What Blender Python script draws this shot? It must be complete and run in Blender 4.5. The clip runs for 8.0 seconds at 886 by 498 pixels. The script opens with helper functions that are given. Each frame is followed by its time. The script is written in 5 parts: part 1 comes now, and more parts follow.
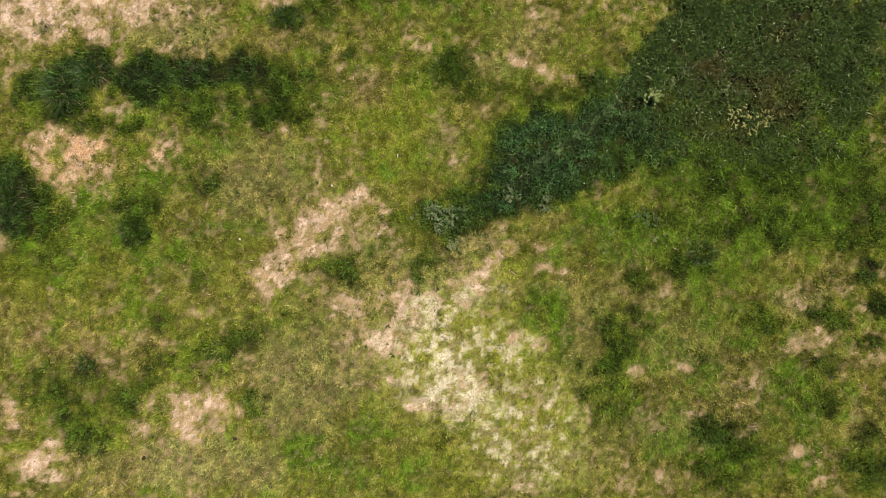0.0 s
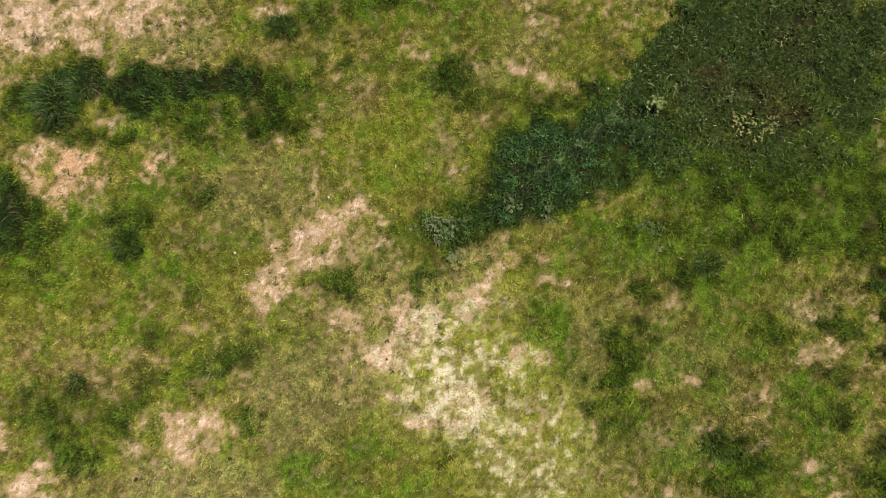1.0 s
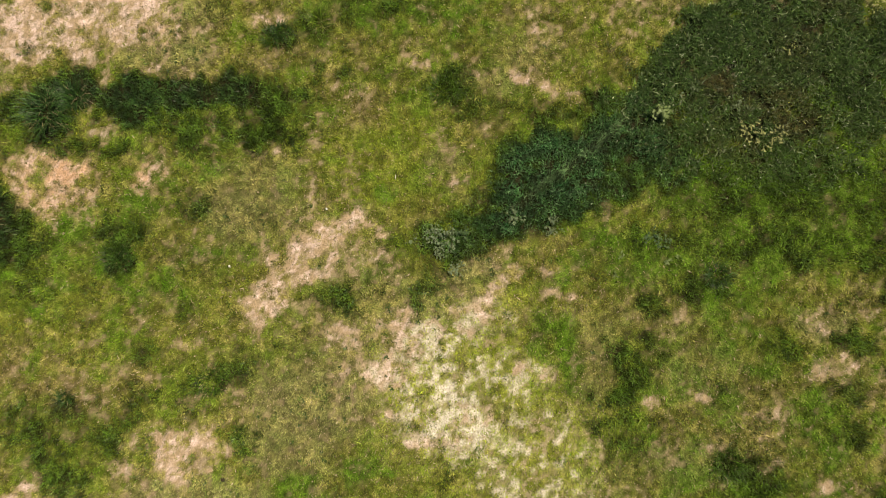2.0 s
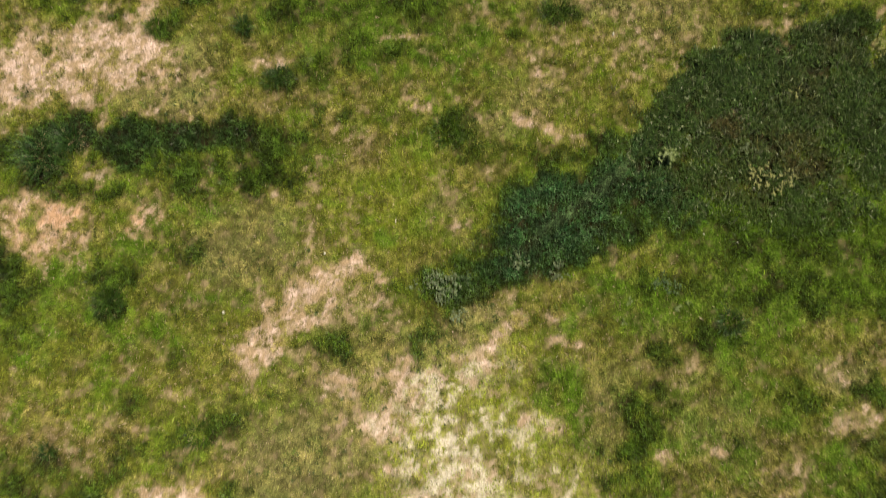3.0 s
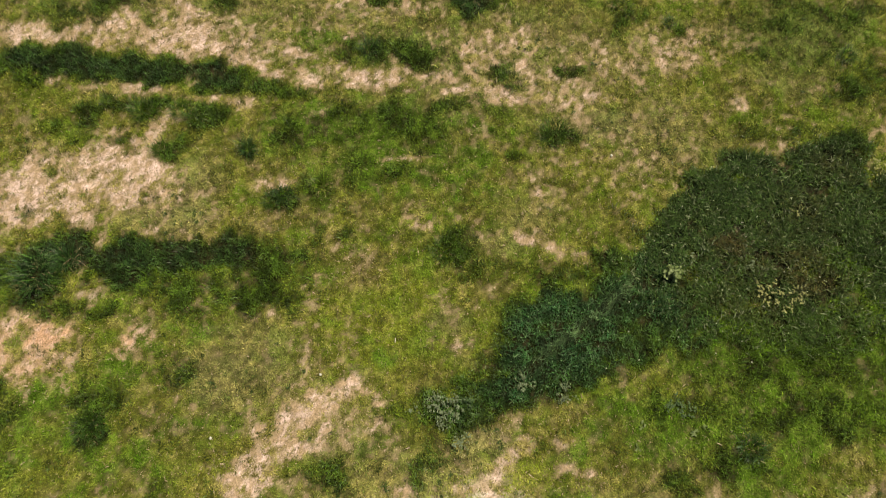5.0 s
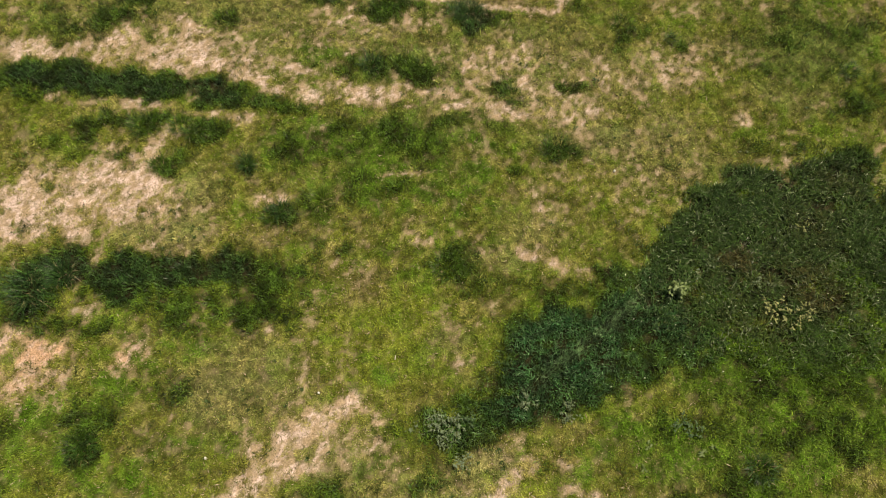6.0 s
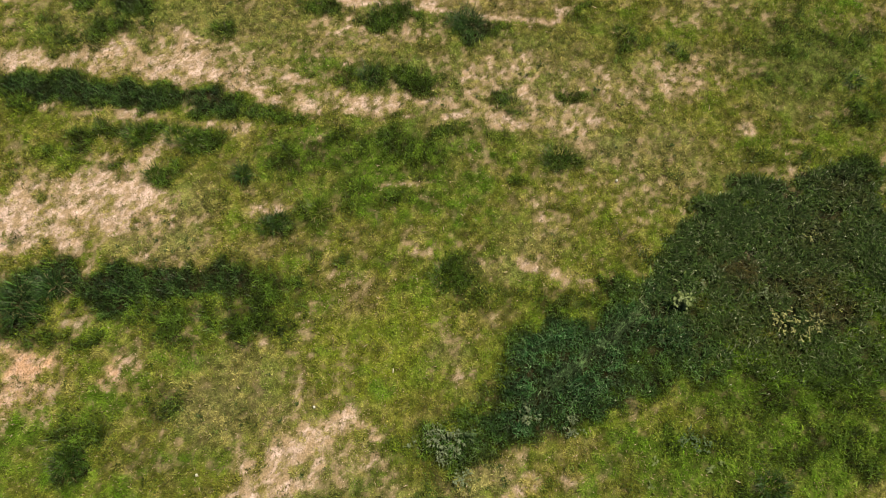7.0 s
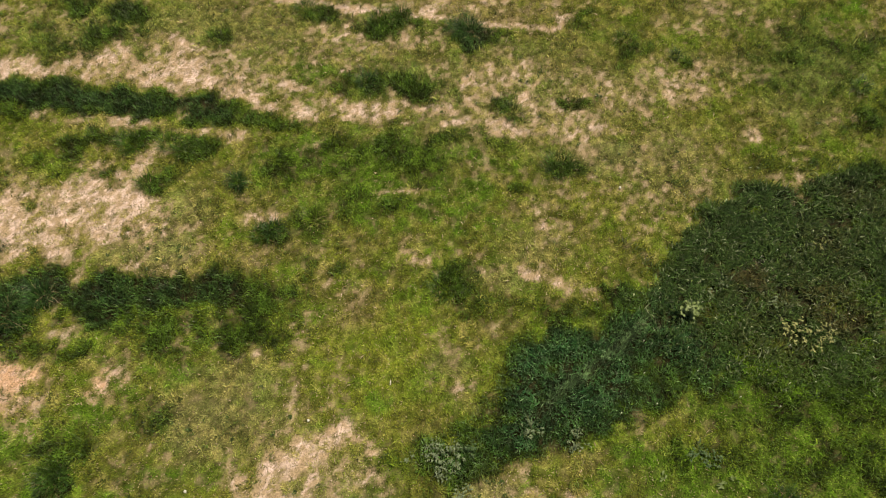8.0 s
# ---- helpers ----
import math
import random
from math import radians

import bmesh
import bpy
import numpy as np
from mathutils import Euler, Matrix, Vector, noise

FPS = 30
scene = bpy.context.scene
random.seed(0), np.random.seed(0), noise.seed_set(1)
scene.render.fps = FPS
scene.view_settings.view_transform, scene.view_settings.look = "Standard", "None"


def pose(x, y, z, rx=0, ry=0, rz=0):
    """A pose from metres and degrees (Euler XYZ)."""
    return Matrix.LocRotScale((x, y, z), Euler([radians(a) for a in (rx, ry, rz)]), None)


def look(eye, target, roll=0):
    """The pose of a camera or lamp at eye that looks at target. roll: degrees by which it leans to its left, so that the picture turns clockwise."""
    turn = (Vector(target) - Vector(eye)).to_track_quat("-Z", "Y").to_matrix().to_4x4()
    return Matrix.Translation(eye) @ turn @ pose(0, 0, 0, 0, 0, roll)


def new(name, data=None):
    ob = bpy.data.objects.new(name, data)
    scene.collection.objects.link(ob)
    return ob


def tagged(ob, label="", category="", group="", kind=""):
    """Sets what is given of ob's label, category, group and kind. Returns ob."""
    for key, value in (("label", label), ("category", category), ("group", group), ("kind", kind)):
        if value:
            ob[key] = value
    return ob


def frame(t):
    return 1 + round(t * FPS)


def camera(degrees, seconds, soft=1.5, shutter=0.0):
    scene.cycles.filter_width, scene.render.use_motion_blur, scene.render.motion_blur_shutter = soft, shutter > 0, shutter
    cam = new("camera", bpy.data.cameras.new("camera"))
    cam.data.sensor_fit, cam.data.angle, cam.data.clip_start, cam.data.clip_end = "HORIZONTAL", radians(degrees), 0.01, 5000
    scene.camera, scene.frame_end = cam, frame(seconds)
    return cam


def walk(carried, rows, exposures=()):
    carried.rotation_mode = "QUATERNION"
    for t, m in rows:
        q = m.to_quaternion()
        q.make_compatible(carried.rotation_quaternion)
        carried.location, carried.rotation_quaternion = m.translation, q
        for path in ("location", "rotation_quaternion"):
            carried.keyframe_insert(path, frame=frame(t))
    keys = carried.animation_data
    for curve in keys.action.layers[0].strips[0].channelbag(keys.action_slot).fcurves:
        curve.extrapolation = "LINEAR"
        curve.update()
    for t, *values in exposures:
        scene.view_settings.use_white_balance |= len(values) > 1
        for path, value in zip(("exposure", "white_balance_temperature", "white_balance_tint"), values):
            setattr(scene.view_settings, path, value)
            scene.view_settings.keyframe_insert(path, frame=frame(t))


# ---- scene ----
cam = camera(64.7, 8.0, soft=1.05, shutter=1.0)
PATH = [
    (0, (-0.098, -1.421, 15.287), (-0.083, -1.328, 13.289), 6.6),
    (0.5, (-0.094, -1.476, 15.099), (-0.078, -1.359, 13.102), 4.9),
    (1, (-0.097, -1.507, 14.91), (-0.08, -1.366, 12.916), 3.8),
    (1.5, (-0.109, -1.557, 14.705), (-0.091, -1.39, 12.712), 3.2),
    (1.7, (-0.124, -1.551, 14.621), (-0.104, -1.377, 12.629), 3.5),
    (2.8, (-0.071, -1.639, 14.07), (-0.055, -1.344, 12.092), -0.1),
    (3, (-0.077, -1.657, 14.0), (-0.06, -1.318, 12.029), -0.2),
    (3.5, (-0.09, -1.706, 13.84), (-0.066, -1.259, 11.89), 0.0),
    (4, (-0.101, -1.746, 13.751), (-0.07, -1.193, 11.829), 0.1),
    (4.5, (-0.089, -1.789, 13.666), (-0.057, -1.141, 11.774), -0.3),
    (4.7, (-0.1, -1.807, 13.625), (-0.065, -1.134, 11.742), -0.2),
    (5.8, (-0.1, -1.93, 13.32), (-0.065, -1.168, 11.471), -0.5),
    (6, (-0.098, -1.925, 13.277), (-0.063, -1.156, 11.432), -0.5),
    (6.5, (-0.087, -1.967, 13.097), (-0.051, -1.17, 11.263), -0.6),
    (7, (-0.072, -2.015, 12.907), (-0.036, -1.188, 11.086), -0.7),
    (7.5, (-0.057, -2.052, 12.684), (-0.022, -1.197, 10.877), -0.8),
    (8, (-0.039, -2.078, 12.445), (-0.003, -1.197, 10.65), -0.9),
]
walk(cam, [(t, look(eye, target, roll)) for t, eye, target, roll in PATH], exposures=[(0.0, 0.39, 8100, 2)])

# ---- light: a high midday sun from the right and ahead, and a clear sky ----
SUN_HIGH, SUN_FROM = 66.0, (0.82, 0.57)          # degrees over the horizon; direction on the plan
world = bpy.data.worlds.new("sky")
scene.world = world
world.use_nodes = True
sky = world.node_tree.nodes.new("ShaderNodeTexSky")
sky.sky_type, sky.sun_disc = "NISHITA", False
sky.sun_elevation, sky.sun_rotation = radians(SUN_HIGH), math.atan2(SUN_FROM[0], SUN_FROM[1])
world.node_tree.links.new(sky.outputs[0], world.node_tree.nodes["Background"].inputs[0])
world.node_tree.nodes["Background"].inputs[1].default_value = 0.05
sun = new("sun", bpy.data.lights.new("sun", "SUN"))
sun.data.energy, sun.data.angle, sun.data.color = 5.0, radians(0.5), (1.0, 0.95, 0.86)
up = math.tan(radians(SUN_HIGH)) * math.hypot(*SUN_FROM)
sun.matrix_world = look((SUN_FROM[0] * 20, SUN_FROM[1] * 20, up * 20), (0, 0, 0))

# ---- materials ----


def material(name, colour=(0.5, 0.5, 0.5), rough=0.7, shine=0.3, tint="", grain=(), bump=0.0, through_light=0.0):
    """A surface: its colour (or the attribute that holds it), a grain of two noises (size in metres, amount), fine relief, and how much light a leaf lets through."""
    m = bpy.data.materials.new(name)
    m.use_nodes = True
    tree = m.node_tree
    node, link = tree.nodes.new, tree.links.new
    skin = tree.nodes["Principled BSDF"]
    skin.inputs["Roughness"].default_value = rough
    skin.inputs["Specular IOR Level"].default_value = shine
    if tint:
        source = node("ShaderNodeAttribute")
        source.attribute_name = tint
        out = source.outputs["Color"]
    else:
        source = node("ShaderNodeRGB")
        source.outputs[0].default_value = (*colour, 1)
        out = source.outputs[0]
    where = node("ShaderNodeNewGeometry").outputs["Position"]
    for size, amount in grain:
        grains = node("ShaderNodeTexNoise")
        grains.inputs["Scale"].default_value = 1 / size
        grains.inputs["Detail"].default_value = 4
        link(where, grains.inputs["Vector"])
        span = node("ShaderNodeMapRange")
        span.inputs["From Min"].default_value, span.inputs["From Max"].default_value = 0.3, 0.7
        span.inputs["To Min"].default_value, span.inputs["To Max"].default_value = 1 - amount, 1 + amount
        link(grains.outputs[0], span.inputs[0])
        times = node("ShaderNodeVectorMath")
        times.operation = "SCALE"
        link(out, times.inputs[0])
        link(span.outputs[0], times.inputs["Scale"])
        out = times.outputs[0]
    link(out, skin.inputs["Base Color"])
    if bump:
        rough_noise = node("ShaderNodeTexNoise")
        rough_noise.inputs["Scale"].default_value, rough_noise.inputs["Detail"].default_value = 45, 6
        link(where, rough_noise.inputs["Vector"])
        relief = node("ShaderNodeBump")
        relief.inputs["Strength"].default_value, relief.inputs["Distance"].default_value = bump, 0.02
        link(rough_noise.outputs[0], relief.inputs["Height"])
        link(relief.outputs[0], skin.inputs["Normal"])
    if through_light:
        thin = node("ShaderNodeBsdfTranslucent")
        link(out, thin.inputs["Color"])
        both = node("ShaderNodeMixShader")
        both.inputs[0].default_value = through_light
        link(skin.outputs[0], both.inputs[1])
        link(thin.outputs[0], both.inputs[2])
        link(both.outputs[0], tree.nodes["Material Output"].inputs["Surface"])
    return m


M_EARTH = material("earth_and_thatch", tint="tint", rough=0.95, shine=0.1, grain=((0.5, 0.12), (0.03, 0.36)), bump=0.9)
M_GRASS = material("grass_blades", tint="tint", rough=0.75, shine=0.05, through_light=0.08)
M_TALL = material("tall_grass_blades", tint="tint", rough=0.45, shine=0.28, through_light=0.06)
M_STRAW = material("dead_straw", tint="tint", rough=0.75, shine=0.15, through_light=0.1)
M_BROADLEAF = material("fresh_leaf", (0.125, 0.165, 0.058), 0.5, 0.35, grain=((0.06, 0.25), (0.01, 0.12)), through_light=0.2)
M_YELLOWLEAF = material("yellowing_leaf", (0.24, 0.24, 0.10), 0.55, 0.3, grain=((0.08, 0.35), (0.012, 0.15)), through_light=0.2)
M_GREYLEAF = material("grey_green_leaf", (0.13, 0.165, 0.10), 0.55, 0.35, grain=((0.09, 0.3), (0.012, 0.15)), through_light=0.12)
M_DARKLEAF = material("dark_leaf", (0.045, 0.085, 0.03), 0.5, 0.35, grain=((0.08, 0.3), (0.012, 0.15)), through_light=0.15)
M_STEM = material("green_stem", (0.10, 0.12, 0.04), 0.6, 0.25, grain=((0.05, 0.2),))
M_STONE = material("pale_stone", (0.50, 0.48, 0.43), 0.85, 0.2, grain=((0.04, 0.2), (0.006, 0.15)), bump=0.3)
M_FEATHER = material("feather_vane", (0.44, 0.41, 0.33), 0.8, 0.15, grain=((0.04, 0.2), (0.006, 0.15)))
M_CLOD = material("dark_earth_clod", (0.035, 0.028, 0.018), 0.95, 0.1, grain=((0.03, 0.35), (0.006, 0.2)), bump=0.6)
M_PETAL = material("white_petal", (0.45, 0.45, 0.38), 0.7, 0.2, grain=((0.02, 0.08),), through_light=0.2)

# ---- the plan of the meadow: where the grass is lush, fresh, yellow, brown or worn down to dry thatch ----
X0, Y0, X1, Y1, CELL = -24.0, -20.0, 24.0, 26.0, 0.04
GX, GY = np.arange(X0, X1, CELL), np.arange(Y0, Y1, CELL)


def lattice(x, y, size, seed):
    """Smooth noise from 0 to 1 with bumps of about that size, at places on the plan."""
    values = np.random.default_rng(seed).random((256, 256))
    c, s = math.cos(0.7 + 2.1 * seed), math.sin(0.7 + 2.1 * seed)
    x, y = np.asarray(x), np.asarray(y)
    u, v = (c * x + s * y) / size + 1000.3, (c * y - s * x) / size + 1000.7
    i, j = np.floor(u).astype(int), np.floor(v).astype(int)
    f, g = u - i, v - j
    f, g = f * f * (3 - 2 * f), g * g * (3 - 2 * g)
    a, b, c, d = (values[(j + q) % 256, (i + p) % 256] for p, q in ((0, 0), (1, 0), (0, 1), (1, 1)))
    return (a * (1 - f) + b * f) * (1 - g) + (c * (1 - f) + d * f) * g


PX, PY = np.meshgrid(GX, GY)
BIG, MID = lattice(PX, PY, 1.7, 1), lattice(PX, PY, 0.42, 2)
SMALL, FINE = lattice(PX, PY, 0.16, 3), lattice(PX, PY, 0.08, 4)
RELIEF = 0.05 * (lattice(PX, PY, 2.6, 5) - 0.5) + 0.03 * (MID - 0.5) + 0.015 * (SMALL - 0.5)
# ragged edges for every patch
WX = 0.50 * (lattice(PX, PY, 0.8, 6) - 0.5) + 0.28 * (lattice(PX, PY, 0.28, 7) - 0.5) + 0.12 * (lattice(PX, PY, 0.1, 8) - 0.5)
WY = 0.50 * (lattice(PX, PY, 0.8, 9) - 0.5) + 0.28 * (lattice(PX, PY, 0.28, 10) - 0.5) + 0.12 * (lattice(PX, PY, 0.1, 11) - 0.5)
LUSH, TEAL, DRY, YELLOW, GREEN, BROWN, KHAKI, PALE, RUSTY = (np.zeros_like(PX) for _ in range(9))


def smooth(a, b, v):
    v = np.clip((v - a) / (b - a), 0, 1)
    return v * v * (3 - 2 * v)


def patch(field, x, y, long_half, short_half, turn, amount):
    """One patch of a kind of growth: an uneven oval at x, y, turned by degrees."""
    r = long_half * 1.9 + 0.5
    i0, i1 = max(0, int((x - r - X0) / CELL)), int((x + r - X0) / CELL)
    j0, j1 = max(0, int((y - r - Y0) / CELL)), int((y + r - Y0) / CELL)
    part_of = np.s_[j0:j1, i0:i1]
    ragged = min(0.85, short_half / 0.45)
    dx = PX[part_of] + ragged * WX[part_of] - x
    dy = PY[part_of] + ragged * WY[part_of] - y
    c, s = math.cos(radians(turn)), math.sin(radians(turn))
    far = np.hypot((dx * c + dy * s) / long_half, (dy * c - dx * s) / short_half)
    edge = smooth(1.8, 0.3, far) if field is DRY or amount < 0.7 else smooth(1.45, 0.5, far)
    field[part_of] = np.maximum(field[part_of], amount * edge)


# tall lush grass
patch(LUSH, -8.57, 4.60, 0.22, 0.19, 175, 0.4)
patch(LUSH, -8.10, 3.19, 0.63, 0.55, 94, 1)
patch(LUSH, -7.41, 3.54, 0.62, 0.38, 177, 0.95)
patch(LUSH, -6.31, 3.30, 0.74, 0.44, 177, 1)
patch(LUSH, -5.32, 3.26, 0.87, 0.50, 177, 1)
patch(LUSH, -4.20, 3.34, 0.74, 0.44, 177, 0.9)
patch(LUSH, -6.07, 2.79, 0.56, 0.38, 177, 0.85)
patch(LUSH, -3.59, 2.94, 0.99, 0.56, 177, 0.6)
patch(LUSH, -4.35, 2.59, 0.99, 0.44, 177, 0.6)
patch(LUSH, -2.86, 2.71, 0.68, 0.50, 177, 0.5)
patch(LUSH, -6.58, 2.38, 0.62, 0.28, 177, 0.6)
patch(LUSH, -4.60, 2.29, 0.74, 0.19, 177, 0.5)
patch(LUSH, -7.68, 2.42, 0.74, 0.15, 177, 0.4)
patch(LUSH, -8.72, 3.03, 0.56, 0.43, 91, 0.6)
patch(LUSH, -9.37, 0.82, 0.74, 0.55, 91, 0.9)
patch(LUSH, -8.95, 0.56, 0.61, 0.49, 175, 0.6)
patch(LUSH, -9.32, 0.20, 0.49, 0.25, 177, 0.8)
patch(LUSH, -8.40, 0.41, 0.49, 0.25, 177, 0.5)
patch(LUSH, -6.70, -0.04, 0.39, 0.37, 96, 0.95)
patch(LUSH, -6.75, 0.40, 0.61, 0.37, 177, 0.55)
patch(LUSH, -5.63, 0.90, 0.74, 0.37, 177, 0.32)
patch(LUSH, -3.17, 4.56, 0.25, 0.23, 175, 0.6)
patch(LUSH, -2.47, 4.78, 0.37, 0.25, 177, 0.5)
patch(LUSH, -2.51, 3.83, 0.19, 0.19, 98, 0.5)
patch(LUSH, -1.77, 3.61, 0.19, 0.19, 89, 0.4)
patch(LUSH, 0.02, 3.22, 0.50, 0.35, 178, 0.5)
patch(LUSH, -0.06, -0.02, 0.55, 0.37, 178, 0.65)
patch(LUSH, -0.99, -0.10, 0.61, 0.31, 177, 0.35)
patch(LUSH, -2.38, -1.09, 0.49, 0.37, 177, 0.5)
patch(LUSH, -6.38, -1.89, 0.49, 0.36, 176, 0.55)
patch(LUSH, -6.98, -1.68, 0.25, 0.24, 134, 0.4)
patch(LUSH, -8.12, -0.65, 0.19, 0.18, 134, 0.4)
patch(LUSH, -5.38, -1.20, 0.18, 0.18, 134, 0.4)
patch(LUSH, -7.74, -2.89, 0.12, 0.10, 176, 0.7)
patch(LUSH, -5.06, -2.80, 0.61, 0.42, 177, 0.6)
patch(LUSH, -4.57, -2.52, 0.43, 0.30, 177, 0.65)
patch(LUSH, -5.73, -2.89, 0.36, 0.30, 175, 0.4)
patch(LUSH, -4.13, -2.23, 0.61, 0.36, 177, 0.35)
patch(LUSH, -3.52, -2.02, 0.49, 0.30, 177, 0.3)
patch(LUSH, -4.25, -4.10, 0.36, 0.30, 90, 0.45)
patch(LUSH, -8.41, -3.37, 0.55, 0.48, 172, 0.55)
patch(LUSH, -8.30, -4.09, 0.49, 0.47, 143, 0.6)
patch(LUSH, -7.71, -4.36, 0.60, 0.36, 177, 0.6)
patch(LUSH, -8.77, -2.99, 0.30, 0.24, 174, 0.5)
patch(LUSH, -7.22, -4.14, 0.48, 0.30, 177, 0.35)
patch(LUSH, -7.83, -4.71, 0.48, 0.10, 177, 0.5)
patch(LUSH, 3.62, -2.52, 0.37, 0.30, 179, 0.6)
patch(LUSH, 3.84, -3.02, 0.37, 0.36, 25, 0.62)
patch(LUSH, 4.24, -2.49, 0.31, 0.24, 179, 0.5)
patch(LUSH, 3.52, -3.31, 0.31, 0.30, 21, 0.5)
patch(LUSH, 3.11, -4.02, 0.49, 0.36, 178, 0.5)
patch(LUSH, 3.33, -4.51, 0.61, 0.48, 178, 0.45)
patch(LUSH, 2.78, -3.27, 0.18, 0.18, 21, 0.4)
patch(LUSH, 3.60, -3.92, 0.37, 0.36, 18, 0.45)
patch(LUSH, 4.41, -2.74, 0.19, 0.18, 27, 0.5)
patch(LUSH, 5.46, -3.52, 0.22, 0.18, 179, 0.55)
patch(LUSH, 5.68, -4.92, 0.61, 0.30, 178, 0.7)
patch(LUSH, 5.96, -5.35, 0.73, 0.36, 178, 0.6)
patch(LUSH, 6.06, -5.72, 0.73, 0.48, 178, 0.4)
patch(LUSH, 5.34, -5.56, 0.49, 0.36, 179, 0.4)
patch(LUSH, 5.30, -1.25, 0.43, 0.31, 178, 0.65)
patch(LUSH, 5.53, -1.44, 0.37, 0.25, 178, 0.55)
patch(LUSH, 4.24, -1.39, 0.31, 0.30, 38, 0.4)
patch(LUSH, 6.75, -2.60, 0.37, 0.24, 178, 0.4)
patch(LUSH, 7.21, -4.08, 0.31, 0.24, 180, 0.4)
patch(LUSH, 7.85, -4.47, 0.37, 0.30, 1, 0.5)
patch(LUSH, 7.54, -3.73, 0.31, 0.30, 32, 0.4)
patch(LUSH, 8.12, -2.42, 0.31, 0.27, 81, 0.5)
patch(LUSH, 8.58, -2.81, 0.37, 0.25, 85, 0.45)
patch(LUSH, 9.28, -1.73, 0.37, 0.31, 1, 0.8)
patch(LUSH, 9.47, -2.54, 0.31, 0.25, 83, 0.7)
patch(LUSH, 9.17, -3.20, 0.37, 0.18, 178, 0.5)
patch(LUSH, 9.08, -6.10, 0.48, 0.37, 84, 0.6)
patch(LUSH, 9.03, -5.13, 0.37, 0.36, 26, 0.45)
patch(LUSH, 8.28, -3.65, 0.31, 0.24, 180, 0.4)
patch(LUSH, 8.51, -5.59, 0.37, 0.24, 178, 0.4)
patch(LUSH, 0.39, 3.27, 0.44, 0.38, 178, 0.5)
patch(LUSH, 0.25, 2.89, 0.31, 0.15, 177, 0.4)
patch(LUSH, 1.60, 2.58, 1.12, 0.38, 178, 0.3)
patch(LUSH, 2.96, 2.40, 0.62, 0.31, 178, 0.6)
patch(LUSH, 2.34, 2.30, 0.62, 0.25, 178, 0.5)
patch(LUSH, 3.61, 2.87, 0.50, 0.31, 178, 0.75)
patch(LUSH, 2.06, 1.69, 0.93, 0.56, 18, 0.95)
patch(LUSH, 2.78, 1.28, 1.12, 0.74, 18, 1)
patch(LUSH, 3.81, 1.99, 0.99, 0.75, 178, 1)
patch(LUSH, 1.52, 0.96, 0.62, 0.50, 178, 0.9)
patch(LUSH, 1.87, 0.45, 0.74, 0.43, 8, 0.9)
patch(LUSH, 2.74, 0.54, 0.75, 0.43, 18, 0.85)
patch(LUSH, 3.50, 0.87, 0.74, 0.50, 8, 0.85)
patch(LUSH, 1.02, 0.73, 0.49, 0.37, 178, 0.6)
patch(LUSH, 0.87, 0.24, 0.49, 0.37, 178, 0.5)
patch(LUSH, 4.34, 2.53, 0.62, 0.56, 1, 0.95)
patch(LUSH, 4.75, 3.05, 0.62, 0.57, 2, 0.95)
patch(LUSH, 5.34, 3.50, 0.56, 0.51, 2, 0.9)
patch(LUSH, 5.94, 4.10, 0.56, 0.51, 2, 0.95)
patch(LUSH, 6.47, 3.64, 0.75, 0.69, 5, 0.95)
patch(LUSH, 6.00, 3.02, 0.87, 0.50, 178, 0.9)
patch(LUSH, 4.67, 1.70, 0.75, 0.62, 179, 0.9)
patch(LUSH, 5.01, 1.18, 0.62, 0.44, 178, 0.8)
patch(LUSH, 4.26, 1.09, 0.62, 0.37, 178, 0.75)
patch(LUSH, 7.04, 3.74, 1.00, 0.76, 179, 0.95)
patch(LUSH, 7.91, 3.58, 0.89, 0.87, 52, 0.85)
patch(LUSH, 6.99, 2.85, 0.75, 0.50, 178, 0.9)
patch(LUSH, 5.54, 1.78, 0.62, 0.50, 179, 0.75)
patch(LUSH, 5.75, 1.15, 0.74, 0.37, 178, 0.6)
patch(LUSH, 6.27, 1.38, 0.75, 0.37, 178, 0.65)
patch(LUSH, 7.13, 1.34, 1.00, 0.50, 178, 0.75)
patch(LUSH, 7.99, 1.05, 0.62, 0.50, 0, 0.75)
patch(LUSH, 8.80, 3.66, 0.89, 0.75, 82, 0.7)
patch(LUSH, 9.67, 3.63, 0.76, 0.63, 82, 0.55)
patch(LUSH, 8.22, 2.55, 0.62, 0.50, 0, 0.6)
patch(LUSH, 7.55, 1.95, 0.75, 0.38, 178, 0.7)
patch(LUSH, 6.56, 2.12, 0.75, 0.50, 178, 0.8)
patch(LUSH, 8.96, 0.76, 0.62, 0.37, 178, 0.45)
patch(LUSH, 8.92, 0.14, 0.62, 0.31, 178, 0.45)
patch(LUSH, 8.56, 2.16, 0.50, 0.37, 84, 0.45)
patch(LUSH, 4.30, -0.28, 0.49, 0.31, 178, 0.5)
patch(LUSH, 4.07, -0.02, 0.25, 0.19, 179, 0.4)
patch(LUSH, 4.78, -0.67, 0.37, 0.25, 178, 0.35)
patch(LUSH, 6.71, 0.61, 0.74, 0.25, 178, 0.45)
patch(LUSH, 7.69, 0.32, 0.62, 0.25, 178, 0.4)
patch(LUSH, 6.79, -0.14, 0.62, 0.25, 178, 0.3)
patch(LUSH, 8.15, -0.20, 0.50, 0.25, 178, 0.3)
patch(LUSH, 9.37, -0.50, 0.50, 0.37, 84, 0.5)
patch(LUSH, 9.45, 0.61, 0.37, 0.25, 179, 0.4)
patch(LUSH, 9.96, 4.12, 0.51, 0.25, 85, 0.5)
